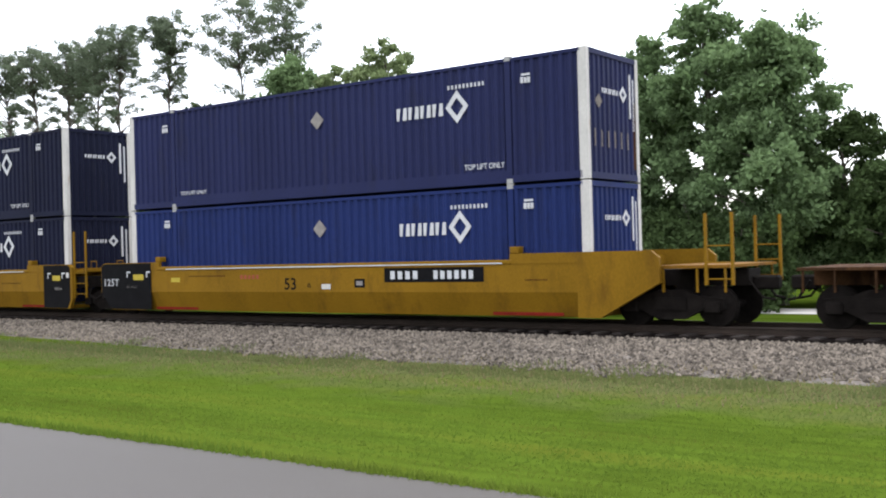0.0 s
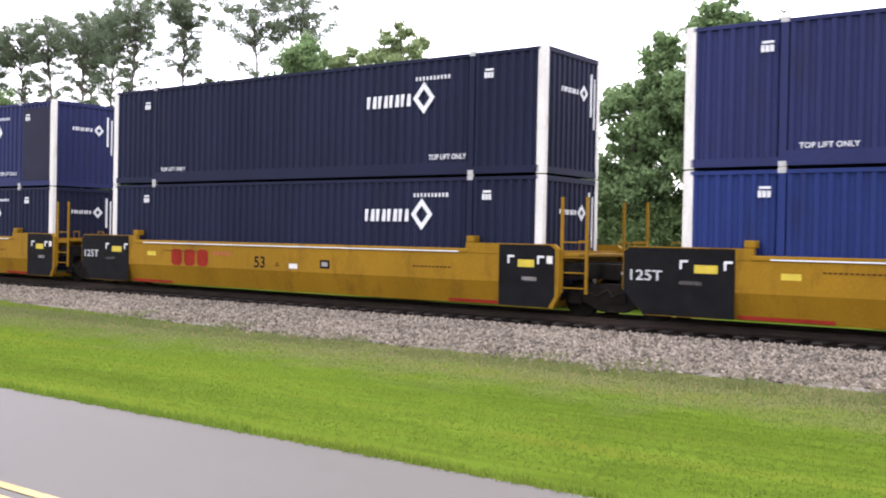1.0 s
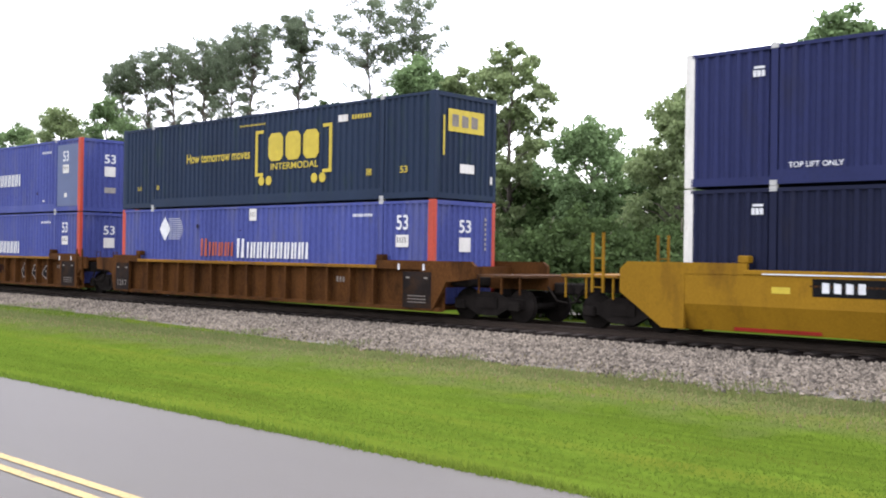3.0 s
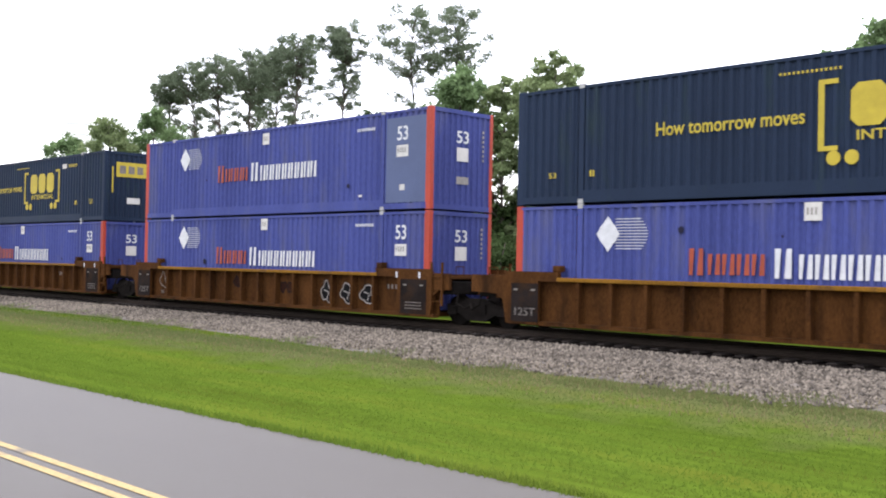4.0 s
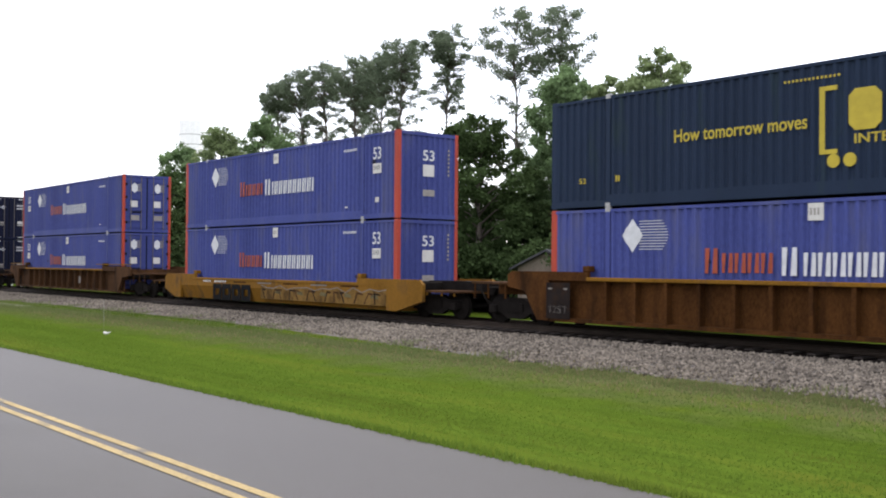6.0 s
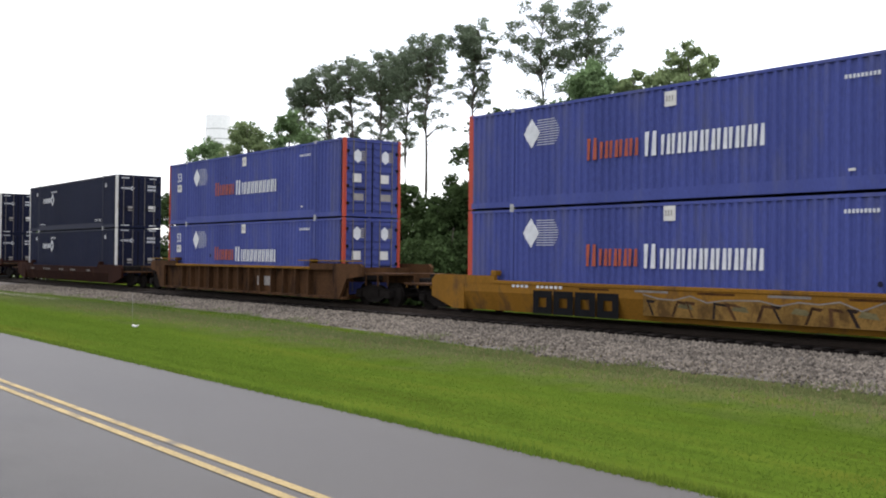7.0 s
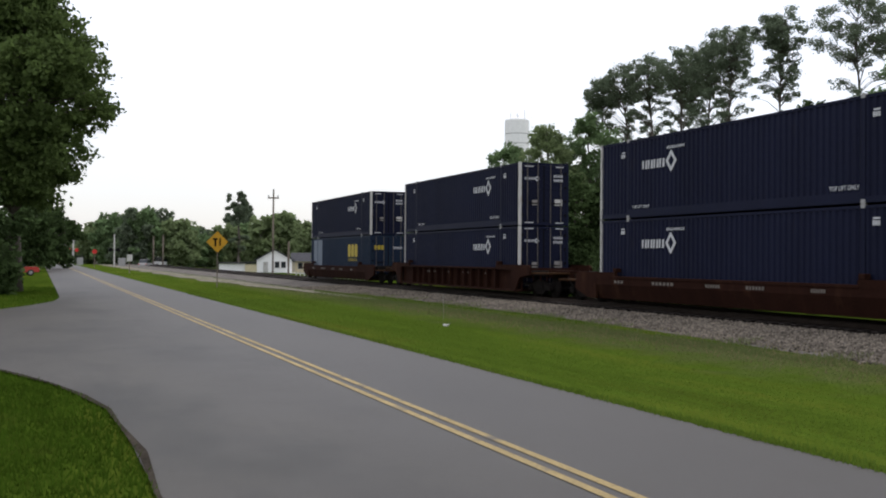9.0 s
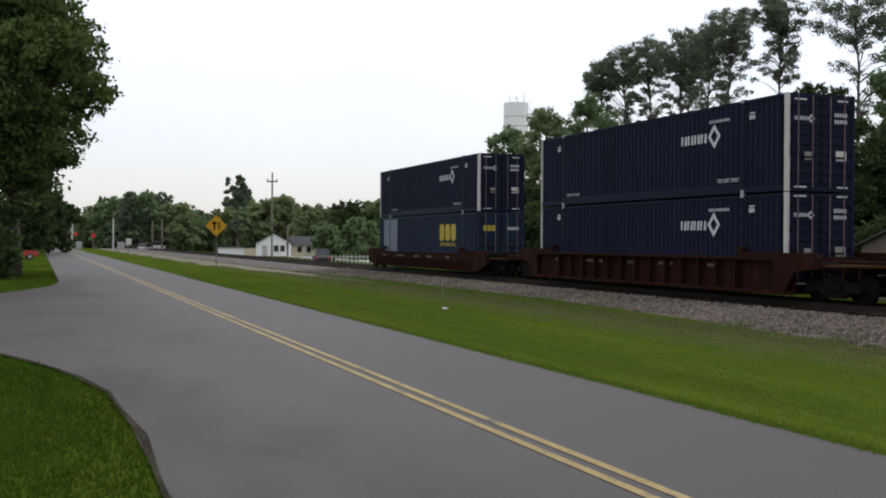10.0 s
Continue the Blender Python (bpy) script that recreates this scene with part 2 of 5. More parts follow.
M_PALE_DIRT = mat("pale_dirt", (0.20, 0.185, 0.145), 0.95, var=0.35, scale=0.6, grain=9, bump=0.4, spot=(0.07, 0.09, 0.03), spot_at=0.52, spot_soft=0.12, spot_scale=0.5, spec=0.0)
M_STAIN = mat("deep_red_paint", (0.15, 0.014, 0.008), 0.7, var=0.3, scale=2, bump=0.05, spec=0.05)
M_DIRT = mat("roadside_dirt", (0.045, 0.039, 0.031), 0.95, var=0.5, scale=1.5, grain=25, bump=0.8, spec=0.0)
M_TAG_OCHRE = mat("sprayed_ochre", (0.135, 0.078, 0.022), 0.75, var=0.45, scale=1.2, bump=0.05, stretch=(1, 1, 0.6), spot=(0.06, 0.034, 0.012), spot_at=0.5, spot_soft=0.12, spot_scale=2.0, spec=0.04)
M_FADED_TAG = mat("faded_grey_green_spray", (0.085, 0.072, 0.035), 0.7, var=0.4, scale=2, bump=0.05, spec=0.05)


# ---------------------------------------------------------------- mesh helpers
def part(name, bm, material, parent=None, label="", smooth=False):
    me = bpy.data.meshes.new(name)
    bm.normal_update()
    bm.to_mesh(me)
    bm.free()
    me.materials.append(material)
    if smooth:
        for poly in me.polygons:
            poly.use_smooth = True
    ob = new(name, me)
    if parent:
        ob.parent = parent
    if label:
        ob["label"] = label
    return ob


def mesh_part(name, verts, faces, material, parent=None, label="", smooth=False):
    me = bpy.data.meshes.new(name)
    me.from_pydata(verts, [], faces)
    me.materials.append(material)
    if smooth:
        me.polygons.foreach_set("use_smooth", [True] * len(me.polygons))
    ob = new(name, me)
    if parent:
        ob.parent = parent
    if label:
        ob["label"] = label
    return ob


def box(bm, x0, x1, y0, y1, z0, z1):
    v = [bm.verts.new((x, y, z)) for z in (z0, z1) for x, y in ((x0, y0), (x1, y0), (x1, y1), (x0, y1))]
    for f in ((3, 2, 1, 0), (4, 5, 6, 7), (0, 1, 5, 4), (1, 2, 6, 5), (2, 3, 7, 6), (3, 0, 4, 7)):
        bm.faces.new([v[i] for i in f])


def boxes(*dims):
    bm = bmesh.new()
    for d in dims:
        box(bm, *d)
    return bm


def bevelled(width, *dims):
    bm = boxes(*dims)
    bmesh.ops.bevel(bm, geom=bm.edges[:], offset=width, segments=1, affect="EDGES")
    return bm


def tube(bm, pts, radii, sides=8):
    """A tapered tube along points."""
    rings = []
    for i, p in enumerate(pts):
        p = Vector(p)
        a = Vector(pts[max(0, i - 1)])
        b = Vector(pts[min(len(pts) - 1, i + 1)])
        q = (b - a).to_track_quat("Z", "Y")
        rings.append([bm.verts.new(p + q @ Vector((radii[i] * math.cos(k * math.tau / sides), radii[i] * math.sin(k * math.tau / sides), 0))) for k in range(sides)])
    for r0, r1 in zip(rings, rings[1:]):
        for k in range(sides):
            bm.faces.new((r0[k], r0[(k + 1) % sides], r1[(k + 1) % sides], r1[k]))
    bm.faces.new(rings[0][::-1])
    bm.faces.new(rings[-1])


def prism(bm, outline, y0, y1):
    """An outline in x and z, pushed from y0 to y1."""
    a = [bm.verts.new((x, y0, z)) for x, z in outline]
    b = [bm.verts.new((x, y1, z)) for x, z in outline]
    n = len(outline)
    bm.faces.new(a)
    bm.faces.new(b[::-1])
    for i in range(n):
        bm.faces.new((a[i], b[i], b[(i + 1) % n], a[(i + 1) % n]))


def thing(name, m, label, category, group=""):
    ob = new(name)
    ob.matrix_basis = m
    ob.empty_display_size = 0.2
    return tagged(ob, label, category, group)


# ---------------------------------------------------------------- ground, road, track bed
RAIL_Z = 0.383
TRACK_Y = 21.71


def strip(name, ys, zs, material, label, x0=-700.0, x1=300.0, steps=50):
    """A long strip along x with a cross-section of (y, z)."""
    verts, faces = [], []
    n = len(ys)
    for i in range(steps + 1):
        x = x0 + (x1 - x0) * i / steps
        verts += [(x, y, z) for y, z in zip(ys, zs)]
    for i in range(steps):
        for k in range(n - 1):
            a = i * n + k
            faces.append((a, a + n, a + n + 1, a + 1))
    ob = mesh_part(name, verts, faces, material)
    return tagged(ob, label, name, kind="structure")


def sheet(name, ys, zs, material, label):
    verts = [(x, y, z) for x in (-1600, -400, -100, 20, 200, 900) for y, z in zip(ys, zs)]
    n = len(ys)
    faces = [(i * n + k, i * n + n + k, i * n + n + k + 1, i * n + k + 1) for i in range(5) for k in range(n - 1)]
    return tagged(mesh_part(name, verts, faces, material), label, name, kind="structure")


sheet("ground", (-900, -1, 9, 15, 24, 28, 34, 60, 1500), (-0.03, -0.03, -0.03, -0.04, -0.1, -0.4, -0.8, -0.9, -0.9), M_GRASS, "wide green lawn that falls away behind the railway")
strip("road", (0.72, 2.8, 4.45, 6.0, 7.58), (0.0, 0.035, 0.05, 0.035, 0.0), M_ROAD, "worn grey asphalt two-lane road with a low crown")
strip("verge", (7.60, 8.0, 11.5, 14.6, 15.9), (-0.02, 0.015, 0.01, 0.0, 0.0), M_VERGE, "mown green grass verge between road and railway")
BED_Y = (15.2, 15.8, 17.6, 19.0, 19.6, 23.8, 24.9, 28.2)
BED_Z = (-0.1, 0.02, 0.10, 0.17, 0.20, 0.20, 0.12, -0.4)
strip("ballast", BED_Y[:5], BED_Z[:5], M_BALLAST, "grey crushed stone ballast shoulder beside the railway")
# near-black bed: oil, plus the train's shadow painted in
strip("track_bed", (19.6, 21.7, 23.8), (0.2, 0.2, 0.2), M_OILY_SHADE, "oil-stained ballast between the rails, darkened with the train's shade")
strip("ballast", BED_Y[5:], BED_Z[5:], M_BALLAST, "grey crushed stone ballast shoulder beside the railway")
for y in (4.335, 4.575):
    strip("centre_line", (y - 0.055, y + 0.055), (0.056, 0.056), M_LINE, "worn yellow painted centre line on the asphalt")

# the mouth of a side street that joins the road
mouth = [(-11.5, 0.80), (-13.5, 0.70), (-14.9, 0.65), (-16.5, 0.37), (-18.1, -0.02), (-19.4, -0.45), (-20.5, -0.87), (-21.6, -1.51), (-23.0, -2.55), (-24.4, -4.45), (-25.2, -8.25), (-25.8, -14.25), (-26.0, -80.25),
         (-36.5, -80.25), (-37.3, -12.25), (-38.6, -6.25), (-40.5, -3.25), (-43.8, -1.75), (-47.0, -0.65), (-51.0, 0.35), (-55.0, 0.67), (-60.0, 0.80)]
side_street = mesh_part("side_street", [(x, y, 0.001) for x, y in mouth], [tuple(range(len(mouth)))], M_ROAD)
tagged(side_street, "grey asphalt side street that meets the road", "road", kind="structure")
strip("lane_behind", (43.0, 46.5), (-0.83, -0.83), M_CONCRETE, "pale concrete lane behind the railway")

# grass that creeps over the ballast shoulder farther along
wedge_x = (-16.0, -24.0, -33.0, -50.0, -68.0, -120.0)
wedge_y = (15.5, 16.2, 16.9, 16.9, 15.9, 15.45)
verts, faces = [], []
for x, ye in zip(wedge_x, wedge_y):
    for k in range(5):
        y = 15.3 + (ye - 15.3) * k / 4
        verts.append((x, y, float(np.interp(y, BED_Y, BED_Z)) + (0.035 if k < 4 else -0.03)))
for i in range(5):
    faces += [(5 * i + k, 5 * i + k + 1, 5 * i + 6 + k, 5 * i + 5 + k) for k in range(4)]
tagged(mesh_part("verge_edge", verts, faces, M_GRASS), "green grass creeping over the ballast shoulder", "grass", kind="structure")

# pale worn dirt between the verge and the ballast farther along
verts, faces = [], []
for i in range(60):
    x = -50.0 - 5.0 * i
    wide = min(1.0, i / 9)
    ya = 15.2 - (2.3 + 0.5 * math.sin(1.7 * i) + 0.3 * math.sin(4.1 * i)) * wide
    verts += [(x, ya, 0.022), (x, (ya + 15.6) / 2, 0.024), (x, 15.6, 0.03)]
for i in range(59):
    faces += [(3 * i + k, 3 * i + k + 1, 3 * i + 4 + k, 3 * i + 3 + k) for k in range(2)]
tagged(mesh_part("dirt_strip", verts, faces, M_PALE_DIRT), "pale worn dirt strip along the railway", "dirt", kind="structure")

# dirt fringe along the street corner
verts, faces = [], []
corner = [(-2.0, 0.73), (-4.5, 0.73), (-7.0, 0.73), (-9.5, 0.73)] + mouth[:9]
for i in range(1, 12):
    (xa, ya), (xb, yb), (xc, yc) = corner[i - 1], corner[i], corner[i + 1]
    d = Vector((xc - xa, yc - ya)).normalized()
    for k, off in enumerate((-0.02 - 0.02 * math.sin(2.1 * i), 0.0, 0.045 + 0.02 * math.sin(3.7 * i))):
        verts.append((xb + d.y * off * -1, yb + d.x * off, 0.012 + 0.008 * (k < 2)))
for i in range(10):
    faces += [(3 * i + k, 3 * i + k + 1, 3 * i + 4 + k, 3 * i + 3 + k) for k in range(2)]
tagged(mesh_part("dirt_fringe", verts, faces, M_DIRT), "dark dirt fringe along the corner of the side street", "dirt", kind="structure")


# rails
track = thing("railway_track", pose(0, TRACK_Y, RAIL_Z), "rusty steel rails on dark wooden sleepers", "railway track")
track["kind"] = "structure"
for side in (-0.755, 0.755):
    bm = bmesh.new()
    prof = [(-0.075, -0.17), (0.075, -0.17), (0.075, -0.155), (0.012, -0.13), (0.012, -0.045), (0.037, -0.035), (0.037, 0), (-0.037, 0), (-0.037, -0.035), (-0.012, -0.045), (-0.012, -0.13), (-0.075, -0.155)]
    a = [bm.verts.new((-600, side + y, z)) for y, z in prof]
    b = [bm.verts.new((200, side + y, z)) for y, z in prof]
    for i in range(len(prof)):
        bm.faces.new((a[i], a[(i + 1) % len(prof)], b[(i + 1) % len(prof)], b[i]))
    part("rail", bm, M_RAIL, track)
tie = None
for i in range(150):
    x = 6.0 - 0.53 * i + 0.03 * math.sin(i * 7.1)
    if tie is None:
        tie = part("sleeper", bevelled(0.015, (-0.115, 0.115, -1.3, 1.3, -0.33, -0.148)), M_TIE, track)
        ob = tie
    else:
        ob = new("sleeper", tie.data)
        ob.parent = track
    ob.location.x = x
bm = bmesh.new()
for i in range(330):
    x = 6.0 - 0.53 * (150 + i)
    box(bm, x - 0.115, x + 0.115, -1.3, 1.3, -0.33, -0.148)
part("far_sleepers", bm, M_TIE, track)["kind"] = "stuff"


# ---------------------------------------------------------------- the train
RUN = [(0.0, 0.0), (0.5, 8.83), (1.0, 18.12), (1.5, 27.02), (2.0, 36.36), (3.5, 63.18), (4.0, 72.03), (4.5, 81.41), (5.0, 90.32), (5.5, 99.25), (7.0, 126.97), (7.5, 135.95), (8.0, 145.38), (8.5, 154.36), (9.0, 163.26), (9.5, 172.74), (10.0, 181.76)]  # seconds, metres run
HALF = 8.075
movers = []
wheelsets = []


def on_train(ob, x_start, y, z):
    movers.append((ob, x_start, y, z))
    ob.matrix_basis = pose(x_start, y, z)


def corrugated(name, x0, x1, y, depth, z0, z1, material, parent, axis="x", pitch=0.28):
    """A wall of trapezoid folds; y is its outer face, depth points inwards."""
    n = max(1, round((x1 - x0) / pitch))
    step = (x1 - x0) / n
    line = []
    for i in range(n):
        s = x0 + i * step
        line += [(s, 0), (s + 0.32 * step, 0), (s + 0.5 * step, 1), (s + 0.82 * step, 1)]
    line.append((x1, 0))
    verts = []
    for s, d in line:
        p = (s, y + d * depth) if axis == "x" else (y + d * depth, s)
        verts += [(*p, z0), (*p, z1)]
    faces = [(2 * i, 2 * i + 2, 2 * i + 3, 2 * i + 1) for i in range(len(line) - 1)]
    return mesh_part(name, verts, faces, material, parent)


def container(x_start, level, paint, post_paint, label, doors=False, style=""):
    """A 53 foot box: its origin lies at the middle of its floor."""
    c = thing("shipping_container", pose(0, 0, 0), label, "container", "containers on the train")
    on_train(c, x_start, TRACK_Y, RAIL_Z + 0.365 + 2.896 * level)
    H, W = 2.87 + 0.08 * level, 1.295
    for s in (-1, 1):
        for xa, xb in ((-HALF + 0.2, -6.11), (-5.89, 5.89), (6.11, HALF - 0.2)):
            corrugated("side_wall", xa, xb, s * (W - 0.012), -s * 0.05, 0.2, H - 0.1, paint, c, pitch=0.26)
        part("top_rail", boxes((-HALF + 0.16, HALF - 0.16, s * W - 0.05 * (s > 0), s * W + 0.05 * (s < 0), H - 0.1, H - 0.02)), paint, c)
        part("bottom_rail", boxes((-HALF + 0.16, HALF - 0.16, s * W - 0.06 * (s > 0), s * W + 0.06 * (s < 0), 0.03, 0.2)), paint, c)
        part("tunnel_rail", boxes((-5.92, 5.92, s * (W + 0.003) - 0.02 * (s > 0), s * (W + 0.003) + 0.02 * (s < 0), 0.06, 0.33)), paint, c)
        for x in (-6.0, 6.0):
            post = part("lifting_post", boxes((x - 0.08, x + 0.08, s * (W + 0.002) - 0.07 * (s > 0), s * (W + 0.002) + 0.07 * (s < 0), 0.2, H - 0.1)), paint, c)
            for z in (0.0, H - 0.1):
                part("casting", bevelled(0.012, (x - 0.09, x + 0.09, s * (W + 0.006) - 0.1 * (s > 0), s * (W + 0.006) + 0.1 * (s < 0), z, z + 0.125)), M_GALV, c)
        for x in (-1, 1):
            wide = 0.22 if not doors else (0.11 if x == 1 else 0.09)
            xa, xb = sorted((x * HALF, x * (HALF - wide)))
            ya, yb = sorted((s * W, s * (W - 0.14)))
            part("corner_post", bevelled(0.012, (xa, xb, ya, yb, 0.0, H)), paint if doors and s == 1 and paint is not M_PACER else post_paint, c)
    for x in (-1, 1):
        if x == 1 and doors:
            part("door_gasket", boxes((HALF - 0.06, HALF - 0.022, -0.03, 0.03, 0.18, H - 0.14)), M_BLACK, c, "black rubber gasket between the doors")
            for s in (-1, 1):
                ya, yb = sorted((s * 0.02, s * (W - 0.15)))
                door = part("door", boxes((HALF - 0.08, HALF - 0.03, ya, yb, 0.18, H - 0.14)), paint, c)
                tagged(part("corrugation", boxes(*[(HALF - 0.03, HALF + 0.004, ya + 0.06, yb - 0.06, 0.26 + 0.29 * k, 0.36 + 0.29 * k) for k in range(9)]), paint, door), kind="stuff")
                for z in (0.45, 1.1, 1.75, 2.4):
                    part("hinge", boxes((HALF - 0.03, HALF + 0.012, *sorted((s * (W - 0.24), s * (W - 0.13))), z, z + 0.11)), M_BLACK, door)
                part("handle", boxes((HALF + 0.03, HALF + 0.05, *sorted((s * 0.34, s * 0.84)), 1.02, 1.07)), M_STEEL, door)
                for k in (0.28, 0.82):
                    bm = bmesh.new()
                    yy = s * (0.05 + k)
                    tube(bm, [(HALF + 0.02, yy, 0.12), (HALF + 0.02, yy, H - 0.06)], [0.017, 0.017], 6)
                    part("lock_rod", bm, M_FADED, door)
        else:
            corrugated("end_wall", -W + 0.14, W - 0.14, x * (HALF - 0.02), -x * 0.045, 0.16, H - 0.12, paint, c, axis="y", pitch=0.24)
        part("end_rail", boxes((min(x * HALF, x * (HALF - 0.1)), max(x * HALF, x * (HALF - 0.1)), -W + 0.14, W - 0.14, H - 0.13, H - 0.01)), paint, c)
        part("end_sill", boxes((min(x * HALF, x * (HALF - 0.1)), max(x * HALF, x * (HALF - 0.1)), -W + 0.14, W - 0.14, 0.02, 0.17)), paint, c)
    part("roof", boxes((-HALF + 0.1, HALF - 0.1, -W + 0.05, W - 0.05, H - 0.05, H - 0.025)), paint, c)
    part("floor", boxes((-HALF + 0.1, HALF - 0.1, -W + 0.06, W - 0.06, 0.1, 0.16)), M_BLACK, c)
    return c


def truck(car, u):
    """A two-axle bogie under a car, at u from the car's middle."""
    tr = part("truck", boxes((u - 0.35, u + 0.35, -1.1, 1.1, 0.36, 0.62), (u - 0.2, u + 0.2, -0.35, 0.35, 0.6, 0.85)), M_STEEL, car)
    for s in (-1, 1):
        bm = bmesh.new()
        ya, yb = sorted((s * 0.9, s * 1.06))
        prism(bm, [(u - 1.15, 0.38), (u - 1.15, 0.60), (u - 0.6, 0.66), (u - 0.3, 0.78), (u + 0.3, 0.78), (u + 0.6, 0.66), (u + 1.15, 0.60), (u + 1.15, 0.38), (u + 0.7, 0.36), (u + 0.3, 0.16), (u - 0.3, 0.16), (u - 0.7, 0.36)][::-1], ya, yb)
        part("side_frame", bm, M_STEEL, tr)
        for w in (-0.92, 0.92):
            part("journal_box", bevelled(0.03, (u + w - 0.17, u + w + 0.17, *sorted((s * 1.0, s * 1.14)), 0.30, 0.55)), M_STEEL, tr)
        for k in (-0.16, 0.0, 0.16):
            bm = bmesh.new()
            tube(bm, [(u + k, s * 0.98, 0.24), (u + k, s * 0.98, 0.62)], [0.065, 0.065], 8)
            part("spring", bm, M_STEEL, tr)
    for w in (-0.92, 0.92):
        bm = bmesh.new()
        for s in (-1, 1):
            tube(bm, [(0, s * y, 0) for y in (0.69, 0.72, 0.73, 0.80, 0.82, 0.95)], [0.45, 0.45, 0.42, 0.42, 0.36, 0.1], 24)
        tube(bm, [(0, -0.7, 0), (0, 0.7, 0)], [0.08, 0.08], 10)
        wheels = part("wheelset", bm, M_STEEL, tr)
        wheels.location = (u + w, 0, 0.42)
        wheelsets.append((wheels, u + w))


def well_car(x_start, paint, label, ribbed, top, left="link", right="link", sill=0.225):
    """One well of a double-stack car. Its origin lies on the rail top under the container's middle; ends are links or couplers."""
    c = thing("well_car", pose(0, 0, 0), label, "railway car", "cars of the train")
    on_train(c, x_start, TRACK_Y, RAIL_Z)
    W = 1.58
    sill = sill if ribbed else sill - 0.03
    ul = -HALF - (1.2 if left == "link" else 1.45)
    ur = HALF + (0.6 if right == "link" else 1.75)
    for s in (-1, 1):
        def y2(a, b):
            return sorted((s * a, s * b))
        if ribbed:
            part("side_wall", boxes((-HALF, HALF + 0.5, *y2(W - 0.22, W - 0.26), sill, top)), paint, c)
            for i in range(13):
                x = 2.23 - HALF + 0.985 * i
                part("rib", boxes((x - 0.05, x + 0.05, *y2(W - 0.22, W - 0.01), sill + 0.08, top - 0.1)), paint, c)
            part("lower_chord", boxes((-HALF, HALF + 0.5, *y2(W - 0.2, W - 0.02), sill - 0.02, sill + 0.08)), paint, c)
        else:
            bm = bmesh.new()
            v = []
            for x in (-HALF - 0.1, HALF + 0.35):
                for y, z in ((W, top), (W, 0.75), (W - 0.2, sill), (W - 0.24, sill), (W - 0.05, 0.76), (W - 0.05, top)):
                    v.append(bm.verts.new((x, s * y, z)))
            for i in range(6):
                j = (i + 1) % 6
                bm.faces.new((v[i], v[j], v[6 + j], v[6 + i]))
            bm.faces.new(v[:6])
            bm.faces.new(v[6:][::-1])
            bmesh.ops.recalc_face_normals(bm, faces=bm.faces[:])
            part("side_wall", bm, paint, c)
        part("top_chord", bevelled(0.015, (-HALF + 1.6, HALF - 1.9, *y2(W - 0.2, W + 0.03), top - 0.10, top)), M_YELLOW_OLD if paint in (M_BROWN, M_BROWN_DARK) else paint, c)
        # raised end platforms over the trucks
        for end, kind in ((-1, left), (1, right)):
            ext = {"link": (1.2 if end < 0 else 0.62), "coupler": (1.45 if end < 0 else 1.75)}[kind]
            inner = HALF - (1.65 if end < 0 else 1.95)
            outer = HALF + ext
            o = [(end * inner, top - 0.1), (end * inner, top + 0.14), (end * (outer - 0.2), top + 0.14), (end * outer, top - 0.02), (end * outer, top - 0.55), (end * (HALF + 0.35), sill), (end * (HALF - 0.2), sill), (end * (HALF - 0.2), top - 0.1)]
            if kind == "coupler" and ribbed:
                o = [(end * inner, top - 0.1), (end * inner, top + 0.14), (end * (outer - 0.15), top + 0.14), (end * outer, top + 0.02), (end * outer, top - 0.3), (end * (HALF + 0.75), top - 0.42), (end * (HALF + 0.6), 0.75), (end * (HALF + 0.25), sill), (end * (HALF - 0.2), sill), (end * (HALF - 0.2), top - 0.1)]
            if kind == "link":
                cut, drop = (0.5, 0.72) if end < 0 else (0.16, 0.5)
                o = [(end * inner, top - 0.1), (end * inner, top + 0.14), (end * (outer - 0.15), top + 0.14), (end * outer, top + 0.02), (end * outer, drop), (end * (outer - cut), sill), (end * (HALF - 1.0), sill), (end * (HALF - 1.0), top - 0.1)]
            if kind == "link" and ribbed:
                arch = 0.06 if end < 0 else 0.36
                tip = HALF + (1.3 if end < 0 else 1.1)
                o = [(end * inner, top - 0.1), (end * inner, top + 0.14), (end * (HALF + arch), top + 0.14), (end * (HALF + arch + 0.05), top + 0.03), (end * tip, top + 0.03), (end * tip, 1.0),
                     (end * (HALF + arch + 0.34), 0.97), (end * (HALF + arch + 0.12), 0.8), (end * (HALF + arch), sill), (end * (HALF - 1.0), sill), (end * (HALF - 1.0), top - 0.1)]
            bm = bmesh.new()
            prism(bm, o, *y2(W - 0.1, W + 0.012))
            bmesh.ops.recalc_face_normals(bm, faces=bm.faces[:])
            part("end_plate", bm, paint, c)
            part("guide", bevelled(0.02, (end * (inner + 0.1) - 0.12, end * (inner + 0.1) + 0.12, *y2(W - 0.26, W - 0.02), top + 0.14, top + 0.3)), paint, c)
    for end, kind in ((-1, left), (1, right)):
        bulk = sorted((end * (HALF + 0.35), end * (HALF + 0.5)))
        part("bulkhead", boxes((*bulk, -W + 0.1, W - 0.1, 0.85, top)), paint, c)
        reach = HALF + (1.9 if kind == "link" else 3.2)
        a, b = sorted((end * (HALF + 0.5), end * reach))
        part("draft_sill", boxes((a, b, -0.35, 0.35, 0.85, 1.2)), paint if ribbed else M_STEEL, c)
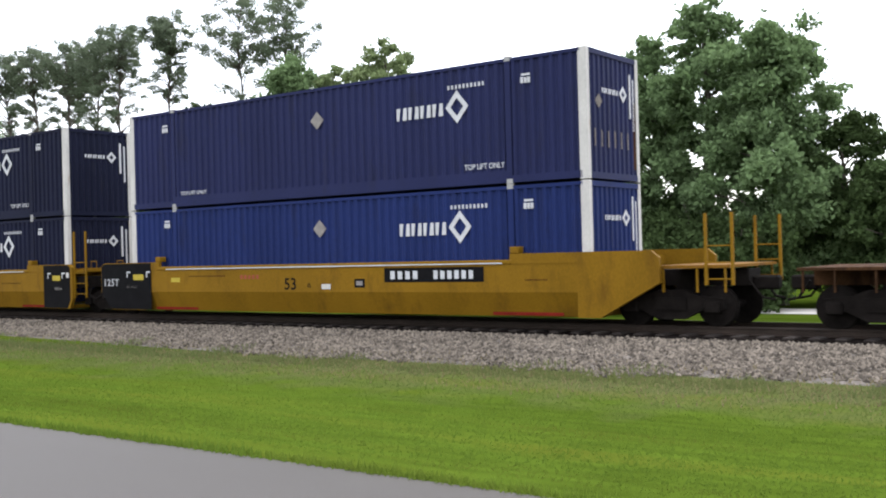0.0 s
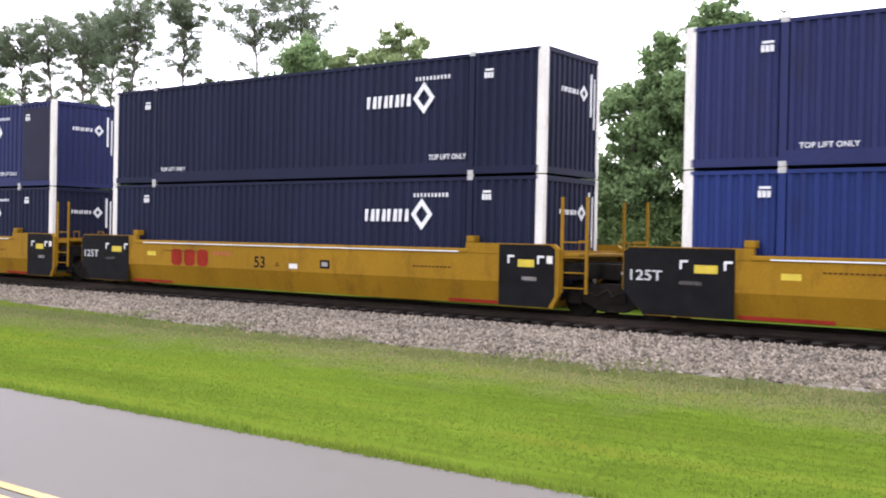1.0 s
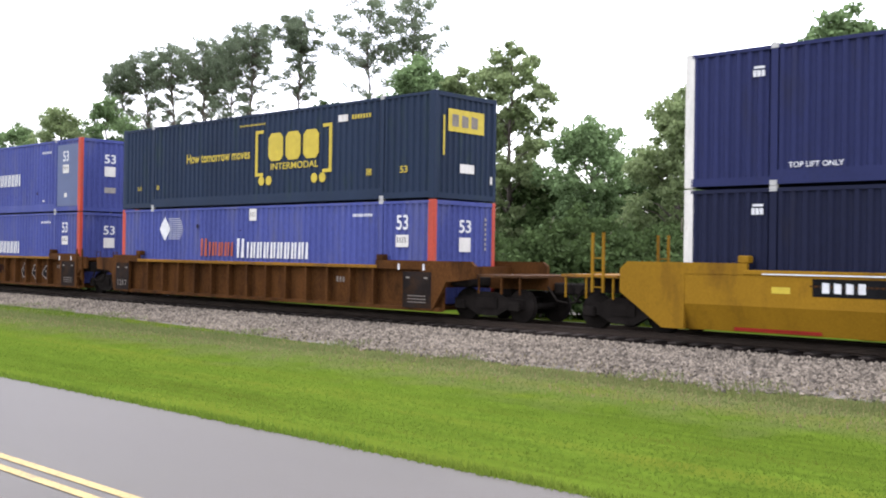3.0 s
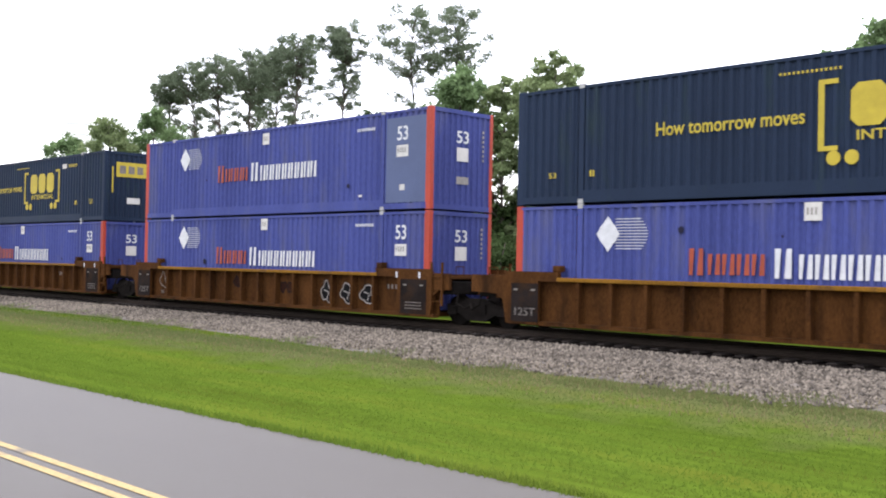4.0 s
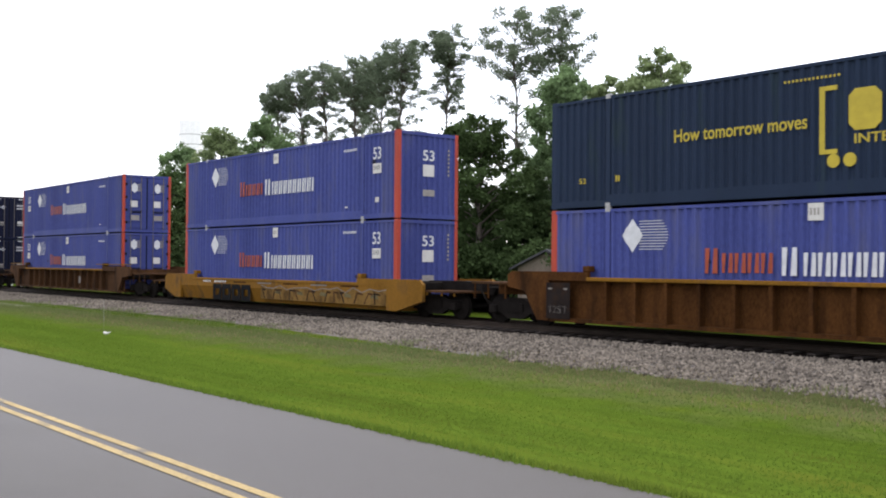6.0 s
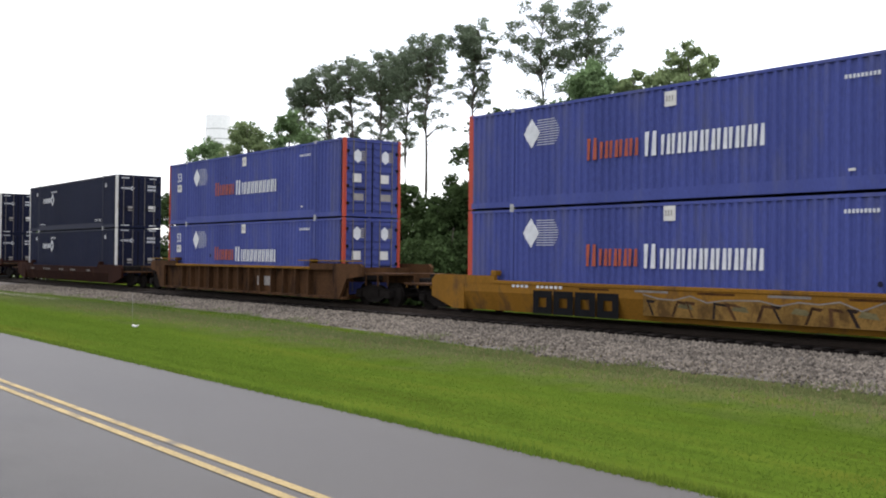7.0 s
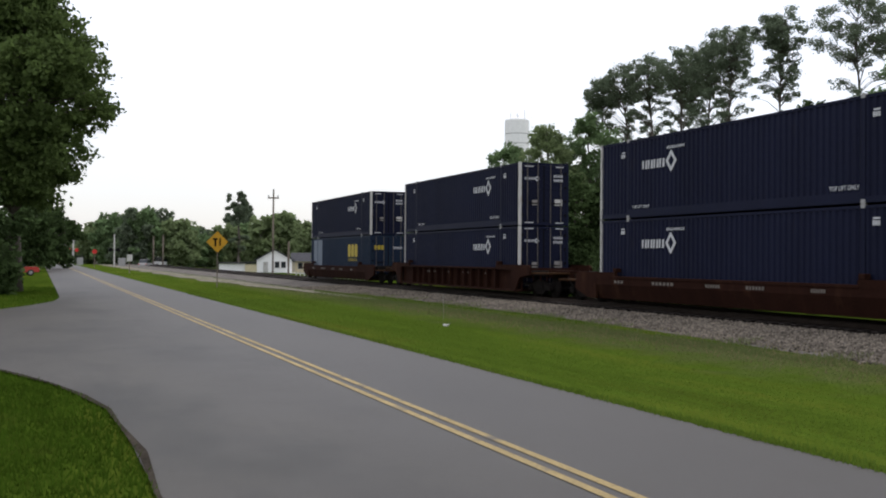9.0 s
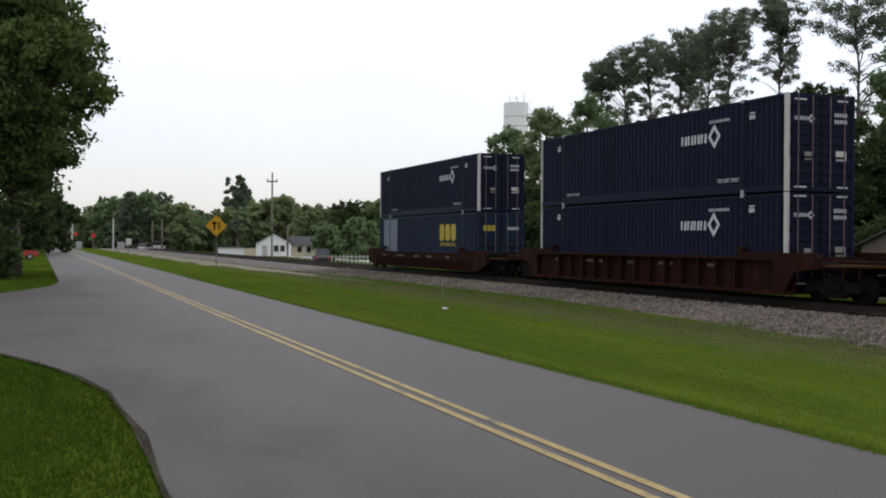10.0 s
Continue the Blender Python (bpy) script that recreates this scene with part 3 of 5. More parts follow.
        if kind == "link":
            # deck, bolster and brake gear over the shared truck; the bolster box is added to shade it
            far = 1.25 if end < 0 else 1.05
            a, b = sorted((end * (HALF + 0.5), end * (HALF + far)))
            part("end_platform", boxes((a, b, -W + 0.12, W - 0.12, top - 0.12, top - 0.06)), paint, c)
            part("bolster", bevelled(0.03, (a, b, -1.36, 1.36, 0.86, 1.24)), M_STEEL, c)
            for s in (-1, 1):
                bm = bmesh.new()
                xs = end * (HALF + far + 0.05)
                tube(bm, [(xs, s * 1.2, 0.9), (xs, s * 1.28, 0.62), (xs + end * 0.3, s * 1.25, 0.5), (xs + end * 0.5, s * 1.1, 0.66)], [0.03] * 4, 6)
                part("air_hose", bm, M_STEEL, c)
                bm = bmesh.new()
                xs = end * (HALF + far - 0.3)
                tube(bm, [(xs, s * 0.95, top - 0.05), (xs, s * 0.95, top + 0.22), (xs + end * 0.3, s * 0.95, top + 0.22), (xs + end * 0.3, s * 0.95, top - 0.05)], [0.018] * 4, 6)
                part("grab_iron", bm, paint, c)
                part("cut_lever", boxes((*sorted((xs, xs + end * 0.34)), *sorted((s * 1.4, s * 1.47)), 1.02, 1.07)), M_GALV if end < 0 else M_STEEL, c)
        if kind == "coupler":
            part("brake_cylinder", bevelled(0.05, (*sorted((end * (HALF + 0.55), end * (HALF + 1.25))), -1.2, 1.2, 0.88, 1.18)), M_STEEL, c)
            a, b = sorted((end * (HALF + 1.6), end * (HALF + 3.2)))
            part("end_platform", boxes((a, b, -1.45, 1.45, top - 0.25, top - 0.19)), M_YELLOW_OLD if paint is M_YELLOW else M_BROWN_DARK, c)
            for s in (-1, 1):
                for k in (1.75, 2.5, 3.1):
                    x = end * (HALF + k)
                    part("grab_iron", boxes((x - 0.02, x + 0.02, s * 1.4 - 0.02, s * 1.4 + 0.02, 0.75, top - 0.2)), paint, c)
                bm = bmesh.new()
                tube(bm, [(end * (HALF + 3.25), s * 0.45, 0.95), (end * (HALF + 3.5), s * 0.4, 0.6), (end * (HALF + 3.75), s * 0.3, 0.55)], [0.03, 0.03, 0.03], 6)
                part("air_hose", bm, M_STEEL, c)
            a, b = sorted((end * (reach), end * (reach + 0.55)))
            part("coupler", bevelled(0.04, (a, b, -0.14, 0.14, 0.75, 1.05)), M_STEEL, c)
            truck(c, end * (HALF + 1.75) if end > 0 else -(HALF + 1.7) )
        elif end > 0:
            truck(c, HALF + 1.68)
    for x in (-7.9, -4, 0, 4, 7.9):
        part("floor_beam", boxes((x - 0.2, x + 0.2, -1.3, 1.3, sill - 0.02, sill + 0.1)), paint, c)
    return c


X0 = {1: -10.99, 2: -30.53, 3: -50.04, 4: -73.8, 5: -93.22, 6: -112.87, 7: -136.2, 8: -159.71, 9: -183.18, 10: -206.81, 11: -229.99}
X0 = {k: v - HALF for k, v in X0.items()}
# ---------------------------------------------------------------- lettering and marks
font_cache = {}


def lettering(text):
    """A flat mesh of the words, 1 unit wide and 1 high: vertices and faces."""
    if text not in font_cache:
        cu = bpy.data.curves.new("words", "FONT")
        cu.body = text
        cu.offset = 0.014
        ob = new("words", cu)
        me = bpy.data.meshes.new_from_object(ob.evaluated_get(bpy.context.evaluated_depsgraph_get()))
        co = [v.co.copy() for v in me.vertices]
        x0, x1 = min(c.x for c in co), max(c.x for c in co)
        y0, y1 = min(c.y for c in co), max(c.y for c in co)
        font_cache[text] = ([((c.x - x0) / (x1 - x0), (c.y - y0) / (y1 - y0)) for c in co], [tuple(p.vertices) for p in me.polygons])
        bpy.data.objects.remove(ob)
        bpy.data.meshes.remove(me)
        bpy.data.curves.remove(cu)
    return font_cache[text]


class Face:
    """A flat side of a thing on which marks lie: u to the right, v up, seen from outside."""

    def __init__(self, parent, to_xyz):
        self.parent = parent
        self.to_xyz = to_xyz

    def mesh(self, name, polys, material, label="", lift=0.0):
        verts, faces = [], []
        for poly in polys:
            faces.append(tuple(range(len(verts), len(verts) + len(poly))))
            verts += [self.to_xyz(u, v, lift) for u, v in poly]
        return mesh_part(name, verts, faces, material, self.parent, label)

    def words(self, text, u0, u1, v0, v1, material, label=""):
        co, faces = lettering(text)
        verts = [self.to_xyz(u0 + (u1 - u0) * x, v0 + (v1 - v0) * y, 0.0) for x, y in co]
        return mesh_part("lettering", verts, faces, material, self.parent, label)

    def plate(self, name, u0, u1, v0, v1, material, label="", lift=0.0):
        return self.mesh(name, [[(u0, v0), (u1, v0), (u1, v1), (u0, v1)]], material, label, lift)

    def bars(self, name, u0, u1, v0, v1, n, material, label="", fill=0.62, seed=1):
        """A row of plain bars in place of writing that is not spelt."""
        rng = random.Random(seed)
        step = (u1 - u0) / n
        return tagged(self.mesh(name, [[(u0 + i * step, v0), (u0 + (i + fill) * step, v0), (u0 + (i + fill) * step, v1 - rng.uniform(0, 0.12) * (v1 - v0)), (u0 + i * step, v1)] for i in range(n)], material, label), kind="stuff")

    def blocks(self, name, u0, u1, v0, v1, n, material, label="", seed=1):
        """A wordmark as a row of plain blocks, each cut by one slanting slit; solid and cut-cornered where there are three."""
        step = (u1 - u0) / n
        for i in range(n):
            a, b = u0 + i * step, u0 + (i + 0.85) * step
            if n == 3:
                k = 0.2 * (b - a)
                polys = [[(a + k, v0), (b - k, v0), (b, v0 + k), (b, v1 - k), (b - k, v1), (a + k, v1), (a, v1 - k), (a, v0 + k)]]
            else:
                low, high = 0.36, 0.48
                w, g = b - a, 0.22 * (b - a)
                polys = [[(a, v0), (a + low * w - g / 2, v0), (a + high * w - g / 2, v1), (a, v1)], [(a + low * w + g, v0), (b, v0), (b, v1), (a + high * w + g, v1)]]
            self.mesh(name, polys, material, label)

    def disc(self, name, u, v, r, material, label="", n=20, lift=0.0):
        return self.mesh(name, [[(u + r * math.cos(i * math.tau / n), v + r * math.sin(i * math.tau / n)) for i in range(n)]], material, label, lift)

    def ring(self, name, u, v, r, inner, material, label="", n=4, squeeze=1.0, turn=0.0):
        pts = [(math.cos(turn + i * math.tau / n) * squeeze, math.sin(turn + i * math.tau / n)) for i in range(n)]
        out = []
        for i in range(n):
            (a, b), (c, d) = pts[i], pts[(i + 1) % n]
            out.append([(u + inner * a, v + inner * b), (u + r * a, v + r * b), (u + r * c, v + r * d), (u + inner * c, v + inner * d)])
        return self.mesh(name, out, material, label)


def side_face(c, y=-1.300):
    return Face(c, lambda u, v, lift: (u - HALF, y - lift, v))


def car_face(c, y):
    return Face(c, lambda u, v, lift: (u - HALF, y - lift, v * 0.94))


def end_face(c, x=HALF + 0.004):
    return Face(c, lambda u, v, lift: (x + lift, u, v))


def mark_diamond_line(c, doors, shift, seed, placard=True):
    """White diamond mark, wordmark blocks, unit number as bars."""
    f, e = side_face(c), end_face(c, HALF + (0.006 if doors else -0.012))
    b = 10.76 - shift
    f.blocks("wordmark", b, b + 1.5, 1.77, 2.08, 4, M_LETTER, "white wordmark blocks", seed)
    f.ring("diamond_mark", b + 1.86, 1.95, 0.40, 0.22, M_LETTER, "white diamond ring", squeeze=0.85)
    f.bars("number_bar", b + 1.6, b + 2.72, 2.38, 2.48, 10, M_LETTER, "white number bars", 0.5, seed)
    f.words("TOP LIFT ONLY", 12.8, 13.95, 0.40, 0.53, M_LETTER, "white stencilled words")
    f.words("TOP LIFT ONLY", 2.4, 3.55, 0.36, 0.47, M_LETTER, "white stencilled words")
    for u in (1.74, 14.58):
        f.bars("lifting_mark", u - 0.14, u + 0.14, 2.30, 2.44, 3, M_LETTER, "small white mark", 0.8)
        f.plate("lifting_mark", u - 0.12, u + 0.12, 2.47, 2.52, M_LETTER)
    if placard:
        f.ring("placard", 8.02, 2.06, 0.24, 0.0, M_PLACARD, "grey diamond placard")
    if doors:
        e.blocks("wordmark", -1.0, -0.5, 2.14, 2.26, 4, M_LETTER, "", seed)
        e.ring("diamond_mark", -0.38, 2.2, 0.13, 0.06, M_LETTER)
        e.bars("number_bar", 0.5, 1.0, 2.28, 2.40, 5, M_LETTER, "", seed=seed)
        e.bars("number_bar", 0.5, 1.0, 2.08, 2.20, 5, M_LETTER, "", seed=seed + 1)
        e.plate("data_plate", 0.55, 0.95, 0.95, 1.25, M_WHITE if seed % 2 else M_PLACARD, "weathered data plate")
        e.plate("data_plate", -0.62, -0.36, 0.95, 1.2, M_PLACARD)
        for v in (0.12, 2.74):
            e.plate("reflector", -1.0, -0.55, v, v + 0.05, M_LETTER)
            e.plate("reflector", 0.6, 1.0, v, v + 0.05, M_LETTER)
    else:
        e.blocks("wordmark", -0.55, 0.25, 1.98, 2.10, 4, M_LETTER, "", seed)
        e.ring("diamond_mark", 0.5, 2.04, 0.2, 0.09, M_LETTER)
        e.plate("number_bar", 0.82, 0.90, 1.5, 2.55, M_LETTER, "white upright number strip")
        e.plate("number_bar", 1.0, 1.06, 1.2, 2.45, M_LETTER)


def mark_stack(c, doors, seed, panel=False):
    """Globe with speed lines, orange and white wordmark blocks, 53 marks."""
    f, e = side_face(c), end_face(c, HALF + (0.006 if doors else -0.012))
    off = 0.3 if doors else 0.0
    u = 2.98 + off
    f.ring("globe_mark", u - 0.05, 2.14, 0.43, 0.0, M_LETTER, "white globe mark", n=4, squeeze=0.8, turn=math.pi / 2)
    f.disc("globe_mark", u - 0.05, 2.14, 0.285, M_LETTER, "white globe mark", lift=0.001)
    tagged(f.mesh("speed_line", [[(u + 0.15, 1.78 + 0.071 * i), (u + 0.75 + 0.35 * math.sin(0.5 + i * 0.22), 1.78 + 0.071 * i), (u + 0.75 + 0.35 * math.sin(0.5 + i * 0.22), 1.797 + 0.071 * i), (u + 0.2, 1.797 + 0.071 * i)] for i in range(11)], M_LETTER, "white speed lines"), kind="stuff")
    o = 0.08 if doors else 0.0
    f.blocks("wordmark", 5.18 + o, 5.60 + o, 1.20, 1.80, 1, M_ORANGE, "orange wordmark blocks", seed)
    f.blocks("wordmark", 5.66 + o, 7.08 + o, 1.22, 1.68, 4, M_ORANGE, "orange wordmark blocks", seed)
    f.blocks("wordmark", 7.26 + o, 7.70 + o, 1.17, 1.80, 1, M_LETTER, "white wordmark blocks", seed)
    f.blocks("wordmark", 7.80 + o, 10.93 + o, 1.17, 1.68, 9, M_LETTER, "white wordmark blocks", seed + 3)
    f.plate("square_plate", 7.9, 8.28, 2.38, 2.76, M_WHITE, "white square plate")
    f.bars("number_bar", 7.95, 8.22, 2.5, 2.66, 3, M_PLACARD, "grey bars", 0.55, seed).location.y = -0.003
    rng = random.Random(seed)
    for _ in range(2):
        u, v = rng.uniform(1.0, 15.0), rng.uniform(0.35, 2.3)
        f.disc("scuff", u, v, rng.uniform(0.03, 0.11), M_FADED_NAVY, "dark scuff", 7, -0.002)
    f.bars("number_bar", 12.9, 13.75, 2.43, 2.52, 9, M_LETTER, "white number bars", seed=seed)
    f.plate("small_plate", 13.0, 13.16, 0.44, 0.50, M_WHITE)
    k = 1.27 if doors else 14.95
    f.words("53", k - 0.23, k + 0.23, 2.04, 2.46, M_LETTER, "white number 53")
    f.plate("number_panel", k - 0.25, k + 0.25, 1.56, 1.90, M_WHITE, "white number panel")
    f.bars("number_bar", k - 0.19, k + 0.2, 1.68, 1.84, 4, M_FADED_NAVY, "dark number bars", 0.35, seed).location.y = -0.003
    if not doors:
        f.plate("small_plate", k - 0.1, k + 0.12, 0.58, 0.75, M_WHITE)
    if panel:
        f.plate("repair_panel", 14.25, 15.95, 0.22, 2.72, M_PANEL, "greyer repainted panel", -0.005)
    if doors:
        for y in (-0.62, 0.62):
            e.ring("globe_mark", y - 0.06, 2.28, 0.26, 0.0, M_LETTER, "white round mark", n=6, squeeze=0.7, turn=math.pi / 2)
            tagged(e.mesh("speed_line", [[(y + 0.08, 2.12 + 0.08 * i), (y + 0.3, 2.12 + 0.08 * i), (y + 0.3, 2.16 + 0.08 * i), (y + 0.08, 2.16 + 0.08 * i)] for i in range(5)], M_PLACARD), kind="stuff")
            e.plate("data_plate", y - 0.28, y + 0.1, 1.3, 1.62, M_WHITE, "weathered data plate")
            e.plate("data_plate", y - 0.25, y + 0.2, 0.62, 0.88, M_PLACARD, "weathered data plate")
    else:
        e.words("53", -0.25, 0.25, 1.98, 2.34, M_LETTER, "white number 53")
        e.plate("number_panel", -0.24, 0.24, 1.45, 1.85, M_WHITE, "white number panel")
        e.plate("data_plate", -0.24, 0.26, 0.78, 1.0, M_PLACARD, "weathered data plate")
        for k in range(7):
            e.plate("number_bar", 0.84, 0.91, 1.5 + 0.14 * k, 1.58 + 0.14 * k, M_PLACARD)


def mark_bracket(c, doors, seed):
    """Yellow brackets with a boxed wordmark over two pairs of wheels."""
    f, e = side_face(c), end_face(c, HALF + (0.006 if doors else -0.012))
    s = 1.0 if not doors else 0.0
    if doors:
        f.blocks("wordmark", 10.8, 13.3, 1.4, 2.3, 3, M_YELLOW_LET, "yellow wordmark blocks", seed)
        f.words("INTERMODAL", 10.9, 13.2, 1.1, 1.3, M_YELLOW_LET)
        f.plate("repair_panel", 0.9, 3.5, 0.22, 2.72, M_PALE, "pale grey repainted panel", -0.005)
        e.blocks("wordmark", -1.0, -0.3, 1.9, 2.2, 3, M_YELLOW_LET, "yellow wordmark blocks", seed)
        e.bars("number_bar", 0.35, 1.0, 1.95, 2.12, 6, M_LETTER)
        return
    for u, d in ((8.17, 1), (11.92, -1)):
        a, b = sorted((u, u + d * 0.13))
        c2, d2 = sorted((u, u + d * 0.42))
        f.mesh("bracket", [[(a, 0.90), (b, 0.90), (b, 2.37), (a, 2.37)], [(c2, 0.90), (d2, 0.90), (d2, 1.0), (c2, 1.0)], [(c2, 2.27), (d2, 2.27), (d2, 2.37), (c2, 2.37)]], M_YELLOW_LET, "yellow bracket")
    f.blocks("wordmark", 8.85, 11.45, 1.36, 2.24, 3, M_YELLOW_LET, "yellow wordmark blocks", seed)
    f.words("INTERMODAL", 8.98, 11.30, 1.08, 1.29, M_YELLOW_LET, "yellow words")
    for u in (8.50, 8.88, 11.12, 11.50):
        f.disc("wheel_dot", u, 0.75, 0.15, M_YELLOW_LET, "yellow dot")
    f.words("How tomorrow moves", 4.25, 7.88, 1.50, 1.82, M_YELLOW_LET, "yellow words")
    f.bars("number_bar", 7.3, 8.7, 2.55, 2.61, 14, M_YELLOW_LET, "", 0.5)
    f.plate("small_plate", 12.2, 12.62, 2.36, 2.56, M_WHITE)
    f.bars("number_bar", 12.8, 13.65, 2.40, 2.53, 7, M_YELLOW_LET, "", 0.6, seed)
    f.words("53", 14.82, 15.12, 0.74, 0.93, M_YELLOW_LET)
    f.words("53", 1.05, 1.30, 0.66, 0.80, M_YELLOW_LET)
    f.bars("number_bar", 13.45, 13.68, 0.72, 0.92, 3, M_YELLOW_LET)
    f.bars("number_bar", 2.35, 2.52, 0.66, 0.82, 2, M_YELLOW_LET)
    e.plate("name_panel", -0.75, 0.75, 1.88, 2.5, M_YELLOW_LET, "yellow name panel")
    e.bars("name_panel", -0.6, 0.6, 2.02, 2.36, 3, M_FADED, "faded blocks", 0.7).location.x = 0.004
    e.plate("data_plate", -0.25, 0.35, 0.75, 1.0, M_WHITE, "white data plate")
    e.plate("number_bar", -0.95, -0.88, 1.2, 2.3, M_YELLOW_LET)
    e.plate("small_plate", 1.05, 1.14, 0.5, 0.72, M_WHITE)


def ladder(car, u, y, z0, z1, paint, width=0.6):
    lad = part("ladder", boxes((u - 0.03, u + 0.03, y - 0.025, y + 0.025, z0, z1), (u + width - 0.03, u + width + 0.03, y - 0.025, y + 0.025, z0, z1)), paint, car)
    z = z0 + 0.12
    while z < min(z1 - 0.1, 1.9):
        bm = bmesh.new()
        tube(bm, [(u, y, z), (u + width, y, z)], [0.016, 0.016], 6)
        part("rung", bm, paint, lad)
        z += 0.34


def scrawl(f, u, v, w, h, seed, inner, outer):
    """A sprayed tag as a bent closed stroke with a pale edge."""
    rng = random.Random(seed)
    ph = [rng.uniform(0, 6.3) for _ in range(4)]

    def curve(k, grow):
        a = k * math.tau / 26
        r = 0.82 + 0.12 * math.sin(2 * a + ph[0]) + 0.17 * math.sin(3 * a + ph[1]) + 0.10 * math.sin(5 * a + ph[2])
        return (u + (w * r + grow) * math.cos(a), v + (h * r + grow) * math.sin(a))
    f.mesh("painted_tag", [[curve(k, 0.035), curve(k + 1, 0.035), curve(k + 1, -0.01), curve(k, -0.01)] for k in range(26)], outer, "pale sprayed outline", 0.002)
    f.mesh("painted_tag", [[curve(k, -0.01), curve(k + 1, -0.01), (u, v)] for k in range(26)], inner, "dark sprayed fill", 0.001)


# ---------------------------------------------------------------- cars and their loads
CARS = (  # number, paint, ribbed, top, left end, right end, label
    (0, M_BROWN_DARK, True, 1.42, "coupler", "coupler", "rust-streaked brown well car at the head of the rake"),
    (1, M_YELLOW, False, 1.5, "link", "coupler", "smooth yellow well car with a black number board"),
    (2, M_YELLOW, False, 1.5, "link", "link", "smooth yellow middle well car with black ends"),
    (3, M_YELLOW, False, 1.5, "coupler", "link", "smooth yellow well car with a black number board"),
    (4, M_BROWN, True, 1.42, "link", "coupler", "rusty brown ribbed well car under stacked containers"),
    (5, M_BROWN, True, 1.42, "link", "link", "rusty brown ribbed well car with sprayed tags"),
    (6, M_BROWN, True, 1.42, "coupler", "link", "rusty brown ribbed well car under stacked containers"),
    (7, M_YELLOW_OLD, False, 1.1, "coupler", "coupler", "grimy ochre well car covered with sprayed tags"),
    (8, M_BROWN_DARK, True, 1.38, "coupler", "coupler", "dark rusty ribbed well car with ochre end plates"),
    (9, M_OXIDE, False, 1.08, "coupler", "coupler", "smooth oxide red well car under dark containers"),
    (10, M_OXIDE, True, 1.3, "coupler", "coupler", "ribbed oxide red well car under dark containers"),
    (11, M_OXIDE, False, 1.12, "coupler", "coupler", "smooth oxide red well car at the tail of the train"))
X0[0] = X0[1] + 23.9
for n, paint, ribbed, top, left, right, label in CARS:
    c = well_car(X0[n], paint, label, ribbed, top, left, right)
    f = car_face(c, -1.58 - 0.018)
    flat = car_face(c, -1.58 - 0.006)
    rib = car_face(c, -1.366)
    if n in (1, 2, 3):
        flat.plate("edge_line", 2.0, 14.0, 1.50, 1.53, M_LETTER, "pale line along the top edge", 0.03)
        if left == "link":
            f.mesh("black_panel", [[(-1.18, 0.74), (-0.7, 0.22), (1.28, 0.22), (1.28, 1.72), (-1.05, 1.72), (-1.18, 1.62)]], M_BLACK, "black end panel")
            f.words("125T", -1.02, -0.28, 0.98, 1.22, M_LETTER, "white words")
            f.plate("yellow_plate", 0.42, 0.92, 1.18, 1.36, M_YELLOW_LET, "yellow plate", 0.003)
            for u in (0.10, 1.05):
                f.mesh("corner_mark", [[(u, 1.26), (u + 0.05, 1.26), (u + 0.05, 1.46), (u, 1.46)], [(u, 1.41), (u + 0.18, 1.41), (u + 0.18, 1.46), (u, 1.46)]], M_LETTER, "white corner mark", 0.003)
            f.bars("number_bar", 0.1, 0.6, 0.92, 1.0, 8, M_PLACARD, "small grey bars")
        if right == "link":
            f.mesh("black_panel", [[(15.16, 0.22), (16.5, 0.22), (16.66, 0.5), (16.66, 1.62), (16.52, 1.72), (15.16, 1.72)]], M_BLACK, "black end panel")
            f.plate("yellow_plate", 15.68, 16.12, 1.18, 1.36, M_YELLOW_LET, "yellow plate", 0.003)
            for u in (15.4, 16.2):
                f.mesh("corner_mark", [[(u, 1.26), (u + 0.05, 1.26), (u + 0.05, 1.46), (u, 1.46)], [(u, 1.41), (u + 0.18, 1.41), (u + 0.18, 1.46), (u, 1.46)]], M_LETTER, "white corner mark", 0.003)
            f.plate("small_plate", 16.45, 16.6, 1.28, 1.46, M_WHITE, "", 0.003)
            f.bars("number_bar", 15.8, 16.2, 0.85, 0.95, 7, M_PLACARD, "small grey bars")
            ladder(c, 16.78 - HALF, -1.5, 0.55, 2.7, M_YELLOW, 0.63)
            ladder(c, 16.78 - HALF, 1.5, 0.55, 2.7, M_YELLOW, 0.63)
        if n != 2:
            a = 10.45 if n == 1 else 3.06
            flat.plate("number_board", a, a + 3.02, 1.06, 1.44, M_BLACK, "black number board")
            flat.bars("number_bar", a + 0.2, a + 1.15, 1.14, 1.36, 4, M_LETTER, "white bars", 0.6).location.y = -0.004
            flat.bars("number_bar", a + 1.55, a + 2.8, 1.14, 1.36, 6, M_LETTER, "white bars", 0.6).location.y = -0.004
        else:
            flat.blocks("wordmark", 3.34, 5.08, 0.82, 1.34, 3, M_STAIN, "faded red wordmark blocks")
        flat.words("53", 6.93, 7.36, 0.86, 1.20, M_BLACK, "black number 53")
        flat.ring("small_mark", 7.85, 0.98, 0.09, 0.05, M_BLACK, n=3, turn=math.pi / 2)
        flat.plate("small_plate", 8.3, 8.62, 0.88, 1.02, M_WHITE)
        flat.plate("small_plate", 9.45, 9.8, 0.92, 1.16, M_BLACK)
        flat.plate("small_plate", 9.52, 9.73, 0.98, 1.10, M_PLACARD, "", 0.003)
        flat.bars("small_mark", 3.0, 4.6, 1.26, 1.30, 16, M_BROWN, "faint brown bars", 0.7)
        flat.bars("small_mark", 5.2, 6.0, 1.18, 1.30, 5, M_ORANGE, "faint red bars", 0.6)
